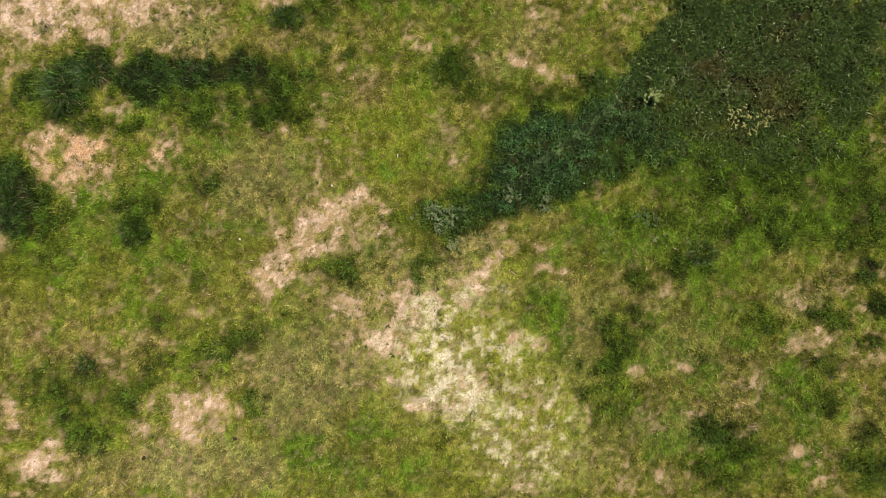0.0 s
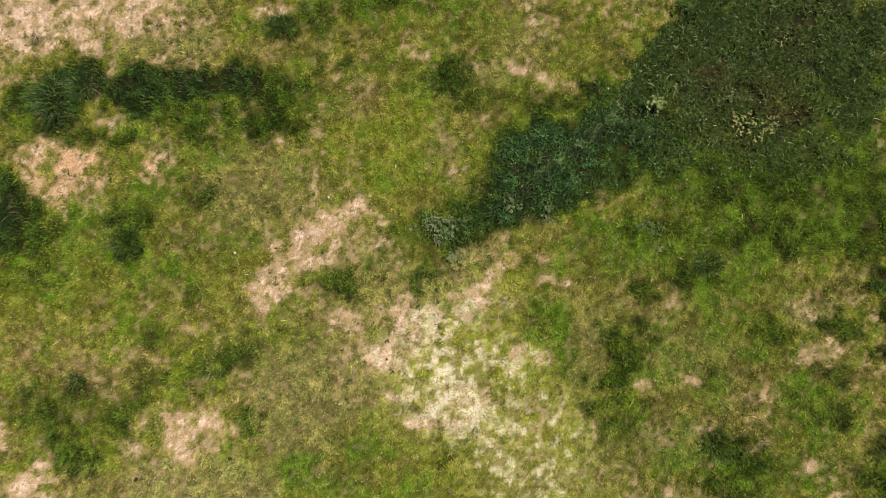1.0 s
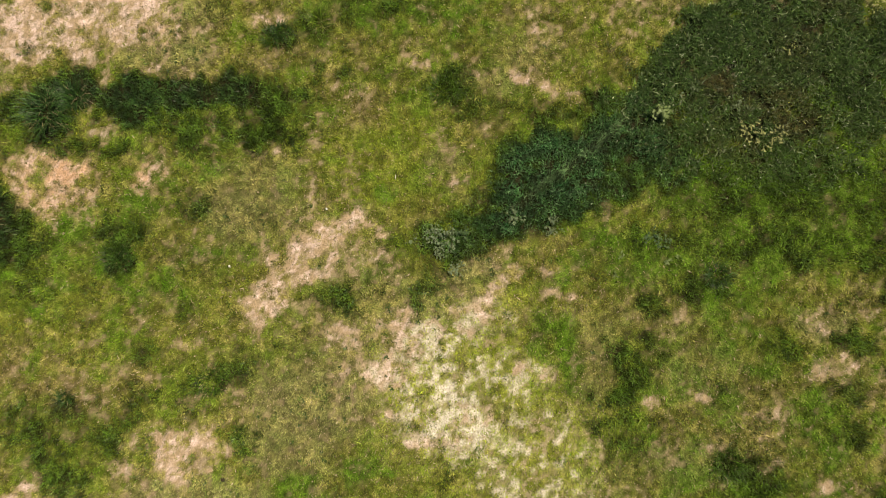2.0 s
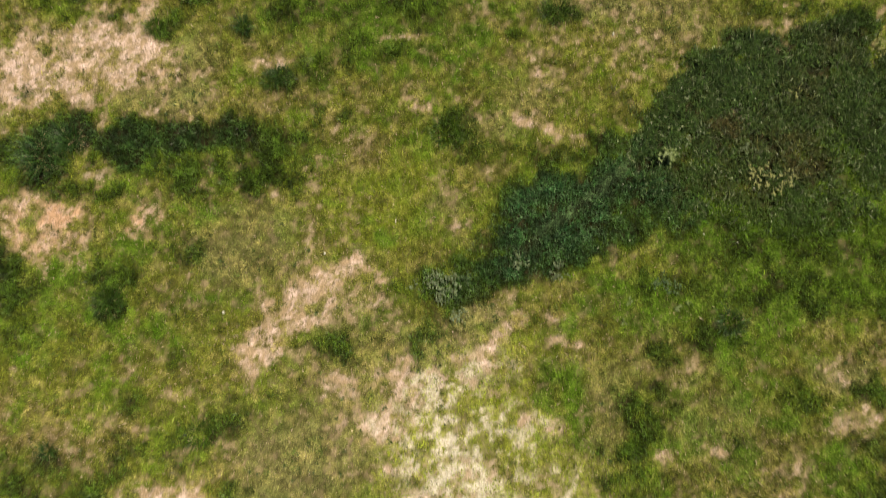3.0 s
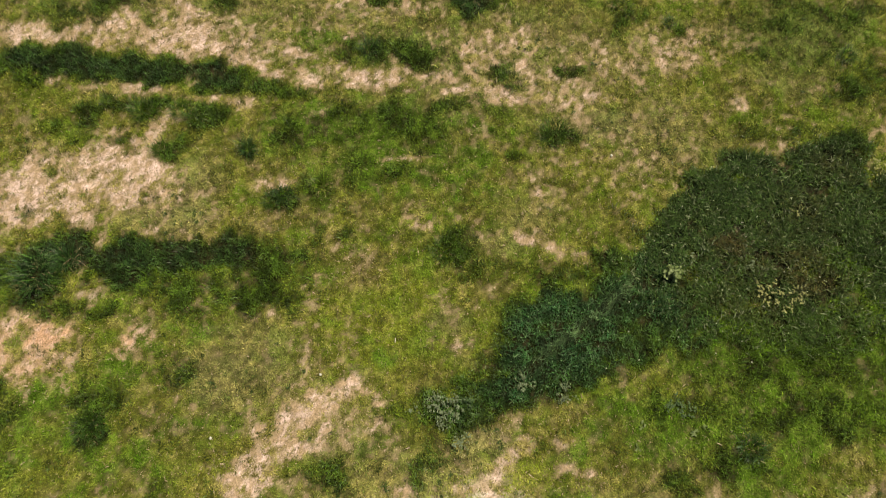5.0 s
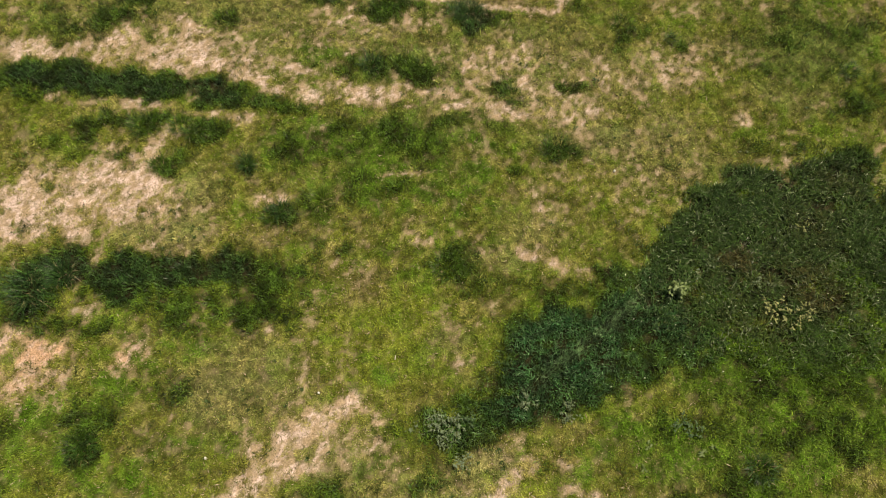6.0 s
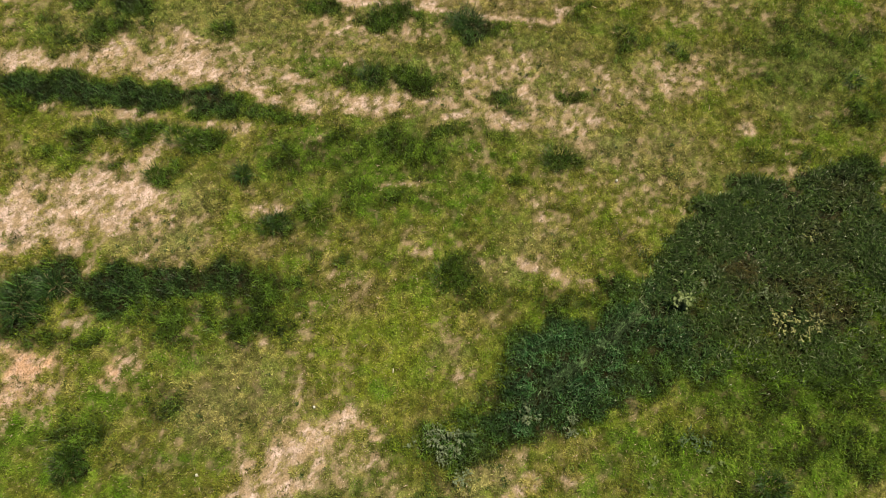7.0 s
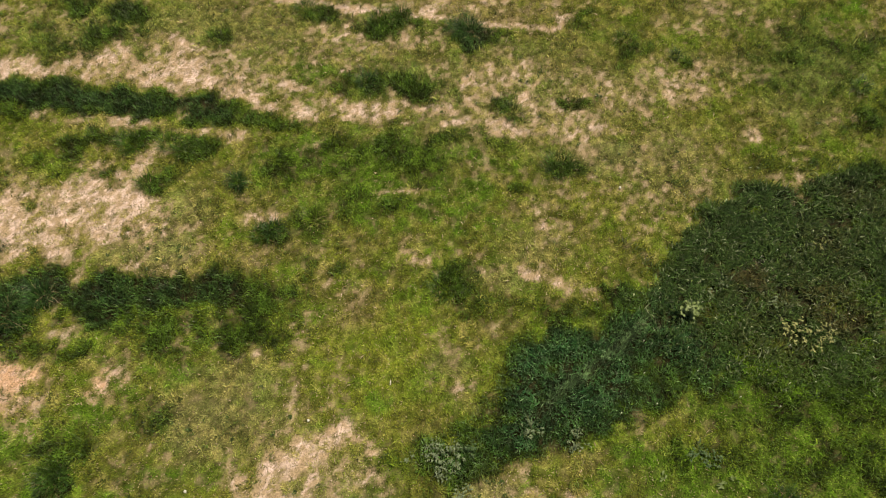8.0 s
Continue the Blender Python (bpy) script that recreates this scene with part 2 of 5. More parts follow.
patch(LUSH, -7.81, 5.03, 0.34, 0.20, 109, 0.3)
patch(LUSH, -9.02, 8.38, 0.79, 0.42, 165, 0.95)
patch(LUSH, -8.00, 8.24, 0.80, 0.43, 159, 1)
patch(LUSH, -6.99, 8.10, 0.79, 0.41, 161, 1)
patch(LUSH, -5.97, 7.89, 0.78, 0.36, 163, 0.95)
patch(LUSH, -4.96, 7.67, 0.76, 0.37, 166, 0.95)
patch(LUSH, -3.96, 7.46, 0.75, 0.29, 169, 0.75)
patch(LUSH, -3.21, 7.26, 0.61, 0.22, 176, 0.6)
patch(LUSH, -5.05, 7.37, 0.37, 0.18, 174, 0.7)
patch(LUSH, -8.20, 8.65, 0.51, 0.19, 174, 0.8)
patch(LUSH, -8.91, 7.83, 0.50, 0.18, 174, 0.5)
patch(LUSH, -6.86, 10.69, 0.81, 0.44, 172, 0.7)
patch(LUSH, -7.54, 10.02, 0.67, 0.42, 168, 0.6)
patch(LUSH, -8.10, 10.94, 0.55, 0.35, 167, 0.6)
patch(LUSH, -8.80, 9.76, 0.68, 0.48, 159, 0.45)
patch(LUSH, -9.26, 10.13, 0.43, 0.32, 150, 0.35)
patch(LUSH, -6.54, 9.37, 0.28, 0.23, 141, 0.4)
patch(LUSH, -6.44, 10.57, 0.54, 0.35, 168, 0.5)
patch(LUSH, -7.78, 9.87, 0.42, 0.32, 152, 0.5)
patch(LUSH, -4.65, 9.85, 0.44, 0.32, 105, 0.5)
patch(LUSH, -4.81, 9.43, 0.20, 0.16, 157, 0.4)
patch(LUSH, -2.43, 10.23, 0.40, 0.26, 173, 0.65)
patch(LUSH, -0.91, 9.88, 0.46, 0.31, 174, 0.65)
patch(LUSH, -0.44, 10.11, 0.27, 0.21, 173, 0.5)
patch(LUSH, -0.05, 9.82, 0.31, 0.18, 88, 0.6)
patch(LUSH, -1.75, 8.58, 0.38, 0.24, 174, 0.5)
patch(LUSH, -1.12, 8.22, 0.35, 0.31, 102, 0.75)
patch(LUSH, -0.37, 8.09, 0.63, 0.39, 175, 0.6)
patch(LUSH, -2.64, 8.39, 0.38, 0.24, 173, 0.4)
patch(LUSH, -1.63, 8.17, 0.50, 0.31, 174, 0.4)
patch(LUSH, 0.26, 8.21, 0.39, 0.38, 95, 0.4)
patch(LUSH, -5.91, 6.98, 0.49, 0.26, 172, 0.7)
patch(LUSH, -6.12, 6.78, 0.25, 0.20, 150, 0.6)
patch(LUSH, -4.86, 6.70, 0.42, 0.26, 171, 0.65)
patch(LUSH, -5.36, 6.88, 0.25, 0.17, 167, 0.5)
patch(LUSH, -5.08, 6.50, 0.24, 0.14, 172, 0.5)
patch(LUSH, -7.66, 7.01, 0.37, 0.21, 169, 0.5)
patch(LUSH, -6.95, 7.12, 0.49, 0.22, 173, 0.45)
patch(LUSH, -7.94, 6.60, 0.60, 0.28, 173, 0.55)
patch(LUSH, -8.52, 6.56, 0.25, 0.16, 163, 0.4)
patch(LUSH, -7.66, 6.37, 0.36, 0.17, 173, 0.5)
patch(LUSH, -5.60, 5.90, 0.29, 0.24, 127, 0.65)
patch(LUSH, -5.38, 6.03, 0.19, 0.16, 145, 0.5)
patch(LUSH, -7.04, 6.19, 0.59, 0.11, 176, 0.35)
patch(LUSH, -2.81, 6.22, 0.60, 0.48, 166, 0.48)
patch(LUSH, -2.46, 6.49, 0.72, 0.28, 176, 0.42)
patch(LUSH, -0.91, 6.32, 0.72, 0.49, 174, 0.55)
patch(LUSH, -0.19, 6.28, 0.72, 0.49, 176, 0.58)
patch(LUSH, -0.67, 6.02, 0.71, 0.28, 176, 0.4)
patch(LUSH, -2.09, 5.97, 0.59, 0.27, 175, 0.4)
patch(LUSH, -1.50, 5.25, 0.41, 0.39, 142, 0.5)
patch(LUSH, -0.70, 4.94, 0.57, 0.23, 176, 0.55)
patch(LUSH, -0.36, 4.85, 0.46, 0.19, 176, 0.5)
patch(LUSH, -1.27, 4.91, 0.40, 0.26, 175, 0.4)
patch(LUSH, 0.01, 5.43, 0.46, 0.34, 176, 0.4)
patch(LUSH, -3.90, 5.80, 0.21, 0.14, 100, 0.6)
patch(LUSH, -3.19, 4.57, 0.25, 0.18, 170, 0.75)
patch(LUSH, -2.41, 4.84, 0.29, 0.19, 172, 0.35)
patch(LUSH, 1.31, 9.48, 0.52, 0.34, 177, 0.85)
patch(LUSH, 0.99, 9.58, 0.20, 0.17, 178, 0.7)
patch(LUSH, 1.77, 9.48, 0.26, 0.17, 178, 0.5)
patch(LUSH, 4.95, 8.83, 0.33, 0.25, 6, 0.55)
patch(LUSH, 4.74, 8.76, 0.26, 0.20, 6, 0.5)
patch(LUSH, 4.89, 9.26, 0.43, 0.26, 76, 0.35)
patch(LUSH, 3.90, 9.67, 0.35, 0.26, 76, 0.4)
patch(LUSH, 1.79, 7.65, 0.37, 0.28, 179, 0.6)
patch(LUSH, 2.16, 7.02, 0.37, 0.15, 177, 0.5)
patch(LUSH, 1.61, 6.31, 0.48, 0.21, 177, 0.6)
patch(LUSH, 1.04, 6.71, 0.36, 0.22, 177, 0.4)
patch(LUSH, 2.73, 5.68, 0.41, 0.25, 179, 0.75)
patch(LUSH, 3.09, 5.73, 0.24, 0.17, 1, 0.5)
patch(LUSH, 3.03, 7.57, 0.31, 0.19, 80, 0.45)
patch(LUSH, 3.44, 7.39, 0.37, 0.23, 179, 0.4)
patch(LUSH, 1.87, 5.39, 0.18, 0.16, 13, 0.55)
patch(LUSH, 0.61, 7.72, 0.31, 0.25, 86, 0.5)
patch(LUSH, 0.42, 6.53, 0.48, 0.43, 176, 0.4)
patch(LUSH, 5.89, 8.36, 0.17, 0.12, 67, 0.6)
patch(LUSH, 4.92, 7.30, 0.19, 0.15, 10, 0.4)
patch(LUSH, 3.07, 6.89, 0.25, 0.22, 15, 0.4)
patch(LUSH, 9.77, 7.01, 0.21, 0.16, 37, 0.5)
patch(LUSH, 4.48, 8.36, 0.17, 0.15, 56, 0.4)
patch(LUSH, 7.40, 5.83, 0.59, 0.21, 178, 0.35)
patch(LUSH, 8.86, 5.88, 0.72, 0.28, 179, 0.42)
patch(LUSH, 8.16, 5.57, 0.47, 0.17, 179, 0.35)
patch(LUSH, 9.27, 5.29, 0.50, 0.38, 24, 0.55)
patch(LUSH, 7.48, 7.54, 0.50, 0.31, 3, 0.35)
patch(LUSH, 6.13, 4.46, 0.54, 0.32, 30, 0.95)
patch(LUSH, 5.63, 3.99, 0.39, 0.31, 17, 0.9)
patch(LUSH, 6.65, 4.77, 0.58, 0.33, 2, 0.95)
patch(LUSH, 7.30, 4.60, 0.70, 0.50, 11, 0.9)
patch(LUSH, 8.17, 4.81, 0.70, 0.45, 7, 0.85)
patch(LUSH, 8.82, 4.64, 0.71, 0.52, 50, 0.9)
patch(LUSH, 7.60, 4.06, 0.92, 0.61, 8, 0.95)
patch(LUSH, 8.64, 3.75, 0.68, 0.50, 48, 0.9)
patch(LUSH, 5.22, 3.62, 0.38, 0.26, 6, 0.85)
patch(LUSH, 8.39, 1.53, 1.62, 1.37, 82, 0.38)
patch(LUSH, 9.02, 3.27, 1.26, 1.13, 80, 0.72)
patch(LUSH, 9.67, 3.63, 0.76, 0.50, 84, 0.65)
patch(LUSH, 8.68, 0.27, 1.12, 0.74, 179, 0.4)
patch(LUSH, 6.47, 0.74, 1.86, 0.62, 178, 0.55)
patch(LUSH, 7.01, -0.52, 2.47, 0.62, 178, 0.42)
patch(LUSH, 8.97, -0.86, 0.99, 0.74, 179, 0.42)
patch(LUSH, 0.87, 0.24, 0.55, 0.37, 178, 0.8)
patch(LUSH, 0.24, -0.07, 0.68, 0.31, 177, 0.75)
patch(LUSH, 1.38, 0.41, 0.62, 0.37, 177, 0.9)
patch(LUSH, -7.45, -3.71, 1.81, 0.72, 177, 0.33)
patch(LUSH, -8.84, -0.31, 0.86, 0.61, 176, 0.35)
patch(LUSH, -0.99, -0.10, 0.74, 0.27, 177, 0.45)
patch(LUSH, 9.06, 8.16, 1.70, 1.22, 12, 0.36)
patch(LUSH, 9.61, 6.72, 0.95, 0.68, 54, 0.36)
patch(LUSH, 8.23, 9.40, 1.19, 0.68, 2, 0.3)
patch(LUSH, 7.95, 5.65, 1.41, 0.42, 178, 0.38)
patch(LUSH, 8.99, 4.83, 0.63, 0.48, 29, 0.8)
patch(LUSH, 2.24, 0.37, 0.74, 0.37, 178, 0.85)
patch(LUSH, -0.43, -1.36, 0.51, 0.34, 87, 0.42)
patch(LUSH, 5.95, 2.37, 0.75, 0.43, 178, 0.85)
patch(LUSH, 1.24, 0.10, 0.62, 0.27, 178, 0.7)
# where the tall grass is blue-green
patch(TEAL, 2.15, 1.06, 1.87, 1.11, 18, 1)
patch(TEAL, 4.07, 2.10, 1.51, 0.99, 28, 0.75)
patch(TEAL, 5.01, 1.18, 0.99, 0.50, 178, 0.7)
patch(TEAL, 0.25, 0.03, 0.74, 0.37, 177, 0.8)
patch(TEAL, -2.26, -1.09, 0.61, 0.37, 177, 0.4)
patch(TEAL, 7.04, 3.74, 2.01, 1.26, 178, 0.1)
patch(TEAL, 7.16, 4.09, 2.25, 0.86, 179, 0.1)
patch(TEAL, -0.43, -1.36, 0.61, 0.49, 87, 0.8)
# worn ground with dry thatch
patch(DRY, -8.29, 4.93, 1.87, 0.63, 177, 0.9)
patch(DRY, -8.79, 4.63, 0.75, 0.51, 176, 0.8)
patch(DRY, -7.62, 4.39, 0.44, 0.23, 177, 0.9)
patch(DRY, -6.67, 4.67, 0.87, 0.38, 177, 0.75)
patch(DRY, -9.29, 4.46, 0.51, 0.37, 91, 0.6)
patch(DRY, -5.95, 3.94, 0.19, 0.13, 177, 0.7)
patch(DRY, -9.54, 4.98, 0.50, 0.38, 175, 0.9)
patch(DRY, -9.31, 3.64, 0.38, 0.31, 92, 0.45)
patch(DRY, -8.59, 2.10, 0.49, 0.31, 176, 0.7)
patch(DRY, -8.22, 2.27, 0.62, 0.22, 177, 0.75)
patch(DRY, -7.61, 1.94, 0.37, 0.31, 175, 0.9)
patch(DRY, -8.54, 1.60, 0.43, 0.37, 173, 0.85)
patch(DRY, -7.74, 1.38, 0.62, 0.25, 177, 0.8)
patch(DRY, -8.12, 1.02, 0.43, 0.22, 177, 0.6)
patch(DRY, -7.26, 0.92, 0.37, 0.19, 177, 0.5)
patch(DRY, -6.07, 1.62, 0.37, 0.23, 28, 0.5)
patch(DRY, -5.06, 2.29, 0.19, 0.13, 177, 0.6)
patch(DRY, -6.32, 1.32, 0.17, 0.11, 177, 0.55)
patch(DRY, -0.46, 3.77, 0.38, 0.19, 178, 0.5)
patch(DRY, -3.39, 2.00, 0.50, 0.13, 177, 0.4)
patch(DRY, -1.56, 2.80, 0.15, 0.06, 177, 0.4)
patch(DRY, -2.34, 0.27, 0.74, 0.37, 23, 0.8)
patch(DRY, -2.72, 0.04, 0.55, 0.37, 28, 0.8)
patch(DRY, -1.96, 0.56, 0.49, 0.37, 177, 0.55)
patch(DRY, -1.74, -0.13, 0.37, 0.37, 120, 0.5)
patch(DRY, -3.35, -0.43, 0.61, 0.37, 33, 0.7)
patch(DRY, -3.62, -1.03, 0.61, 0.37, 22, 0.8)
patch(DRY, -2.99, -0.69, 0.49, 0.25, 177, 0.85)
patch(DRY, -3.94, -1.39, 0.31, 0.22, 177, 0.8)
patch(DRY, -4.23, -0.88, 0.37, 0.37, 134, 0.4)
patch(DRY, -8.93, -2.81, 0.18, 0.12, 176, 0.6)
patch(DRY, -6.12, -2.69, 0.24, 0.18, 176, 0.5)
patch(DRY, -5.24, -1.88, 0.31, 0.10, 177, 0.6)
patch(DRY, -5.35, -1.45, 0.25, 0.12, 177, 0.35)
patch(DRY, -8.59, -1.30, 0.10, 0.10, 134, 0.5)
patch(DRY, -7.04, -3.02, 0.24, 0.10, 89, 0.4)
patch(DRY, -5.55, -4.12, 0.67, 0.54, 176, 0.85)
patch(DRY, -5.91, -3.86, 0.61, 0.30, 177, 0.75)
patch(DRY, -5.18, -3.89, 0.43, 0.30, 176, 0.8)
patch(DRY, -5.44, -4.48, 0.55, 0.30, 177, 0.7)
patch(DRY, -6.47, -4.37, 0.36, 0.18, 177, 0.6)
patch(DRY, -6.71, -4.42, 0.24, 0.12, 177, 0.5)
patch(DRY, -6.02, -3.49, 0.18, 0.12, 177, 0.4)
patch(DRY, -9.49, -3.93, 0.48, 0.24, 90, 0.65)
patch(DRY, -8.90, -4.86, 0.54, 0.21, 177, 0.85)
patch(DRY, -8.65, -4.57, 0.30, 0.14, 177, 0.6)
patch(DRY, -9.03, -5.04, 0.30, 0.21, 176, 0.8)
patch(DRY, -9.50, -4.71, 0.22, 0.10, 177, 0.7)
patch(DRY, -8.55, -5.30, 0.30, 0.18, 177, 0.6)
patch(DRY, -9.52, -5.49, 0.30, 0.14, 177, 0.5)
patch(DRY, -2.06, -2.02, 0.43, 0.37, 177, 0.5)
patch(DRY, -1.81, -1.85, 0.37, 0.18, 177, 0.5)
patch(DRY, -2.31, -2.32, 0.31, 0.18, 177, 0.4)
patch(DRY, -1.18, -1.63, 0.49, 0.18, 177, 0.55)
patch(DRY, -0.80, -1.41, 0.62, 0.25, 177, 0.5)
patch(DRY, -0.58, -1.97, 0.49, 0.27, 177, 0.85)
patch(DRY, -0.84, -2.26, 0.43, 0.24, 177, 0.7)
patch(DRY, -1.16, -2.62, 0.49, 0.31, 177, 0.85)
patch(DRY, -1.48, -2.85, 0.37, 0.30, 177, 0.75)
patch(DRY, -1.20, -3.53, 0.31, 0.12, 177, 0.7)
patch(DRY, -0.73, -4.03, 0.37, 0.18, 177, 0.7)
patch(DRY, -0.29, -3.63, 0.73, 0.48, 177, 0.5)
patch(DRY, 0.31, -3.90, 0.73, 0.48, 177, 0.6)
patch(DRY, 1.59, -2.80, 0.49, 0.18, 177, 0.6)
patch(DRY, 1.77, -2.99, 0.37, 0.15, 177, 0.5)
patch(DRY, 0.42, -1.58, 0.43, 0.25, 178, 0.85)
patch(DRY, 0.35, -1.83, 0.31, 0.18, 177, 0.8)
patch(DRY, 0.68, -1.35, 0.56, 0.18, 27, 0.75)
patch(DRY, 1.19, -0.94, 0.62, 0.17, 32, 0.8)
patch(DRY, 1.51, -0.71, 0.25, 0.15, 178, 0.8)
patch(DRY, 0.94, -1.11, 0.49, 0.18, 32, 0.8)
patch(DRY, 2.47, -1.37, 0.25, 0.12, 178, 0.6)
patch(DRY, 2.17, -1.23, 0.31, 0.12, 178, 0.4)
patch(DRY, 2.29, -0.77, 0.25, 0.10, 178, 0.75)
patch(DRY, 1.50, -5.94, 0.24, 0.12, 178, 0.6)
patch(DRY, 4.13, -3.59, 0.22, 0.18, 179, 0.7)
patch(DRY, 5.06, -3.51, 0.37, 0.15, 178, 0.5)
patch(DRY, 5.31, -3.40, 0.25, 0.15, 178, 0.4)
patch(DRY, 6.30, -4.36, 0.22, 0.12, 178, 0.75)
patch(DRY, 6.38, -4.96, 0.37, 0.12, 22, 0.8)
patch(DRY, 5.42, -4.62, 0.73, 0.18, 177, 0.35)
patch(DRY, 6.07, -4.04, 0.49, 0.18, 178, 0.45)
patch(DRY, 6.56, -4.06, 0.49, 0.24, 178, 0.35)
patch(DRY, 5.25, -5.34, 0.24, 0.10, 178, 0.6)
patch(DRY, 5.30, -5.58, 0.24, 0.10, 178, 0.6)
patch(DRY, 4.49, -5.84, 0.31, 0.12, 178, 0.65)
patch(DRY, 3.68, -6.08, 0.27, 0.14, 178, 0.5)
patch(DRY, 7.80, -2.16, 0.62, 0.31, 178, 0.35)
patch(DRY, 7.44, -2.02, 0.15, 0.15, 30, 0.5)
patch(DRY, 8.92, -2.09, 0.37, 0.31, 1, 0.35)
patch(DRY, 7.98, -3.15, 0.62, 0.30, 178, 0.45)
patch(DRY, 8.02, -3.52, 0.19, 0.18, 36, 0.5)
patch(DRY, 8.42, -3.90, 0.37, 0.18, 178, 0.35)
patch(DRY, 8.96, -4.17, 0.18, 0.12, 179, 0.5)
patch(DRY, 7.45, -5.44, 0.31, 0.12, 177, 0.5)
patch(DRY, 7.84, -6.06, 0.18, 0.12, 178, 0.45)
patch(DRY, 9.43, -3.58, 0.25, 0.24, 28, 0.3)
patch(DRY, 8.74, -4.65, 0.25, 0.18, 179, 0.35)
patch(DRY, 1.96, 3.35, 0.50, 0.18, 162, 0.75)
patch(DRY, 2.39, 3.14, 0.50, 0.15, 157, 0.65)
patch(DRY, 2.94, 2.92, 0.25, 0.13, 178, 0.5)
patch(DRY, 3.06, 2.79, 0.19, 0.10, 178, 0.5)
patch(DRY, 2.06, 4.04, 0.31, 0.26, 178, 0.4)
patch(DRY, 2.20, 4.35, 0.25, 0.19, 179, 0.45)
patch(DRY, 1.47, 3.43, 0.38, 0.10, 178, 0.35)
patch(DRY, 0.30, 1.21, 0.50, 0.19, 177, 0.45)
patch(DRY, 5.77, -0.03, 0.15, 0.12, 180, 0.5)
patch(DRY, 6.51, -0.12, 0.25, 0.10, 178, 0.4)
patch(DRY, 9.27, 2.65, 0.26, 0.25, 47, 0.3)
patch(DRY, -6.49, 5.45, 1.05, 0.46, 174, 0.85)
patch(DRY, -7.23, 5.10, 0.93, 0.51, 171, 0.85)
patch(DRY, -8.09, 5.41, 0.72, 0.50, 161, 0.7)
patch(DRY, -8.55, 5.98, 0.44, 0.32, 154, 0.55)
patch(DRY, -5.83, 5.68, 0.54, 0.39, 163, 0.65)
patch(DRY, -8.35, 5.04, 0.59, 0.37, 165, 0.8)
patch(DRY, -7.61, 5.92, 0.83, 0.27, 175, 0.6)
patch(DRY, -5.54, 5.20, 0.30, 0.25, 149, 0.5)
patch(DRY, -6.50, 4.80, 0.80, 0.32, 174, 0.8)
patch(DRY, -6.35, 6.06, 0.36, 0.16, 173, 0.6)
patch(DRY, -5.78, 6.23, 0.30, 0.14, 174, 0.5)
patch(DRY, -5.60, 6.65, 0.22, 0.17, 114, 0.7)
patch(DRY, -9.23, 9.18, 0.84, 0.26, 175, 0.9)
patch(DRY, -8.32, 9.12, 0.65, 0.20, 175, 0.75)
patch(DRY, -7.18, 9.13, 0.79, 0.48, 169, 0.65)
patch(DRY, -7.39, 8.90, 0.52, 0.24, 173, 0.7)
patch(DRY, -6.24, 8.83, 0.66, 0.47, 164, 0.75)
patch(DRY, -5.36, 8.94, 0.79, 0.56, 166, 0.85)
patch(DRY, -5.70, 9.72, 0.60, 0.18, 146, 0.75)
patch(DRY, -5.28, 9.44, 0.52, 0.20, 175, 0.7)
patch(DRY, -4.68, 8.49, 0.81, 0.30, 156, 0.75)
patch(DRY, -5.68, 8.39, 0.51, 0.19, 175, 0.7)
patch(DRY, -4.02, 8.06, 0.65, 0.21, 163, 0.75)
patch(DRY, -3.50, 7.71, 0.37, 0.15, 175, 0.65)
patch(DRY, -4.36, 9.30, 0.39, 0.20, 174, 0.5)
patch(DRY, -3.15, 8.24, 0.32, 0.16, 175, 0.7)
patch(DRY, -2.64, 8.16, 0.19, 0.09, 175, 0.7)
patch(DRY, -7.78, 9.67, 0.42, 0.32, 153, 0.35)
patch(DRY, -9.52, 9.95, 0.43, 0.32, 151, 0.35)
patch(DRY, -9.73, 10.31, 0.37, 0.25, 117, 0.35)
patch(DRY, -8.46, 10.59, 0.27, 0.17, 166, 0.4)
patch(DRY, -7.50, 10.35, 0.21, 0.17, 150, 0.35)
patch(DRY, -6.66, 10.03, 0.42, 0.33, 153, 0.3)
patch(DRY, -8.58, 7.87, 0.23, 0.16, 118, 0.9)
patch(DRY, -6.83, 7.68, 0.64, 0.15, 170, 0.8)
patch(DRY, -6.31, 7.50, 0.63, 0.15, 169, 0.75)
patch(DRY, -7.93, 7.67, 0.62, 0.12, 176, 0.4)
patch(DRY, -4.99, 7.12, 0.43, 0.12, 176, 0.7)
patch(DRY, -4.37, 6.97, 0.22, 0.17, 163, 1)
patch(DRY, -3.94, 6.99, 0.31, 0.12, 175, 0.6)
patch(DRY, -7.44, 6.61, 0.24, 0.11, 173, 0.6)
patch(DRY, -6.88, 6.44, 0.30, 0.14, 173, 0.45)
patch(DRY, -6.63, 7.15, 0.26, 0.21, 149, 0.35)
patch(DRY, -0.52, 5.34, 0.52, 0.07, 177, 0.7)
patch(DRY, -3.46, 4.94, 0.57, 0.16, 176, 0.65)
patch(DRY, -3.33, 4.81, 0.40, 0.10, 176, 0.5)
patch(DRY, -3.95, 5.50, 0.23, 0.11, 175, 0.35)
patch(DRY, -2.35, 6.67, 0.36, 0.09, 176, 0.35)
patch(DRY, -1.39, 7.59, 0.75, 0.23, 176, 0.65)
patch(DRY, -1.51, 7.29, 0.49, 0.12, 176, 0.8)
patch(DRY, -0.65, 7.31, 0.49, 0.15, 176, 0.65)
patch(DRY, 0.11, 7.57, 0.50, 0.15, 176, 0.65)
patch(DRY, -0.41, 7.10, 0.31, 0.09, 176, 0.6)
patch(DRY, -2.01, 7.78, 0.75, 0.23, 176, 0.45)
patch(DRY, -2.63, 7.66, 0.50, 0.18, 176, 0.35)
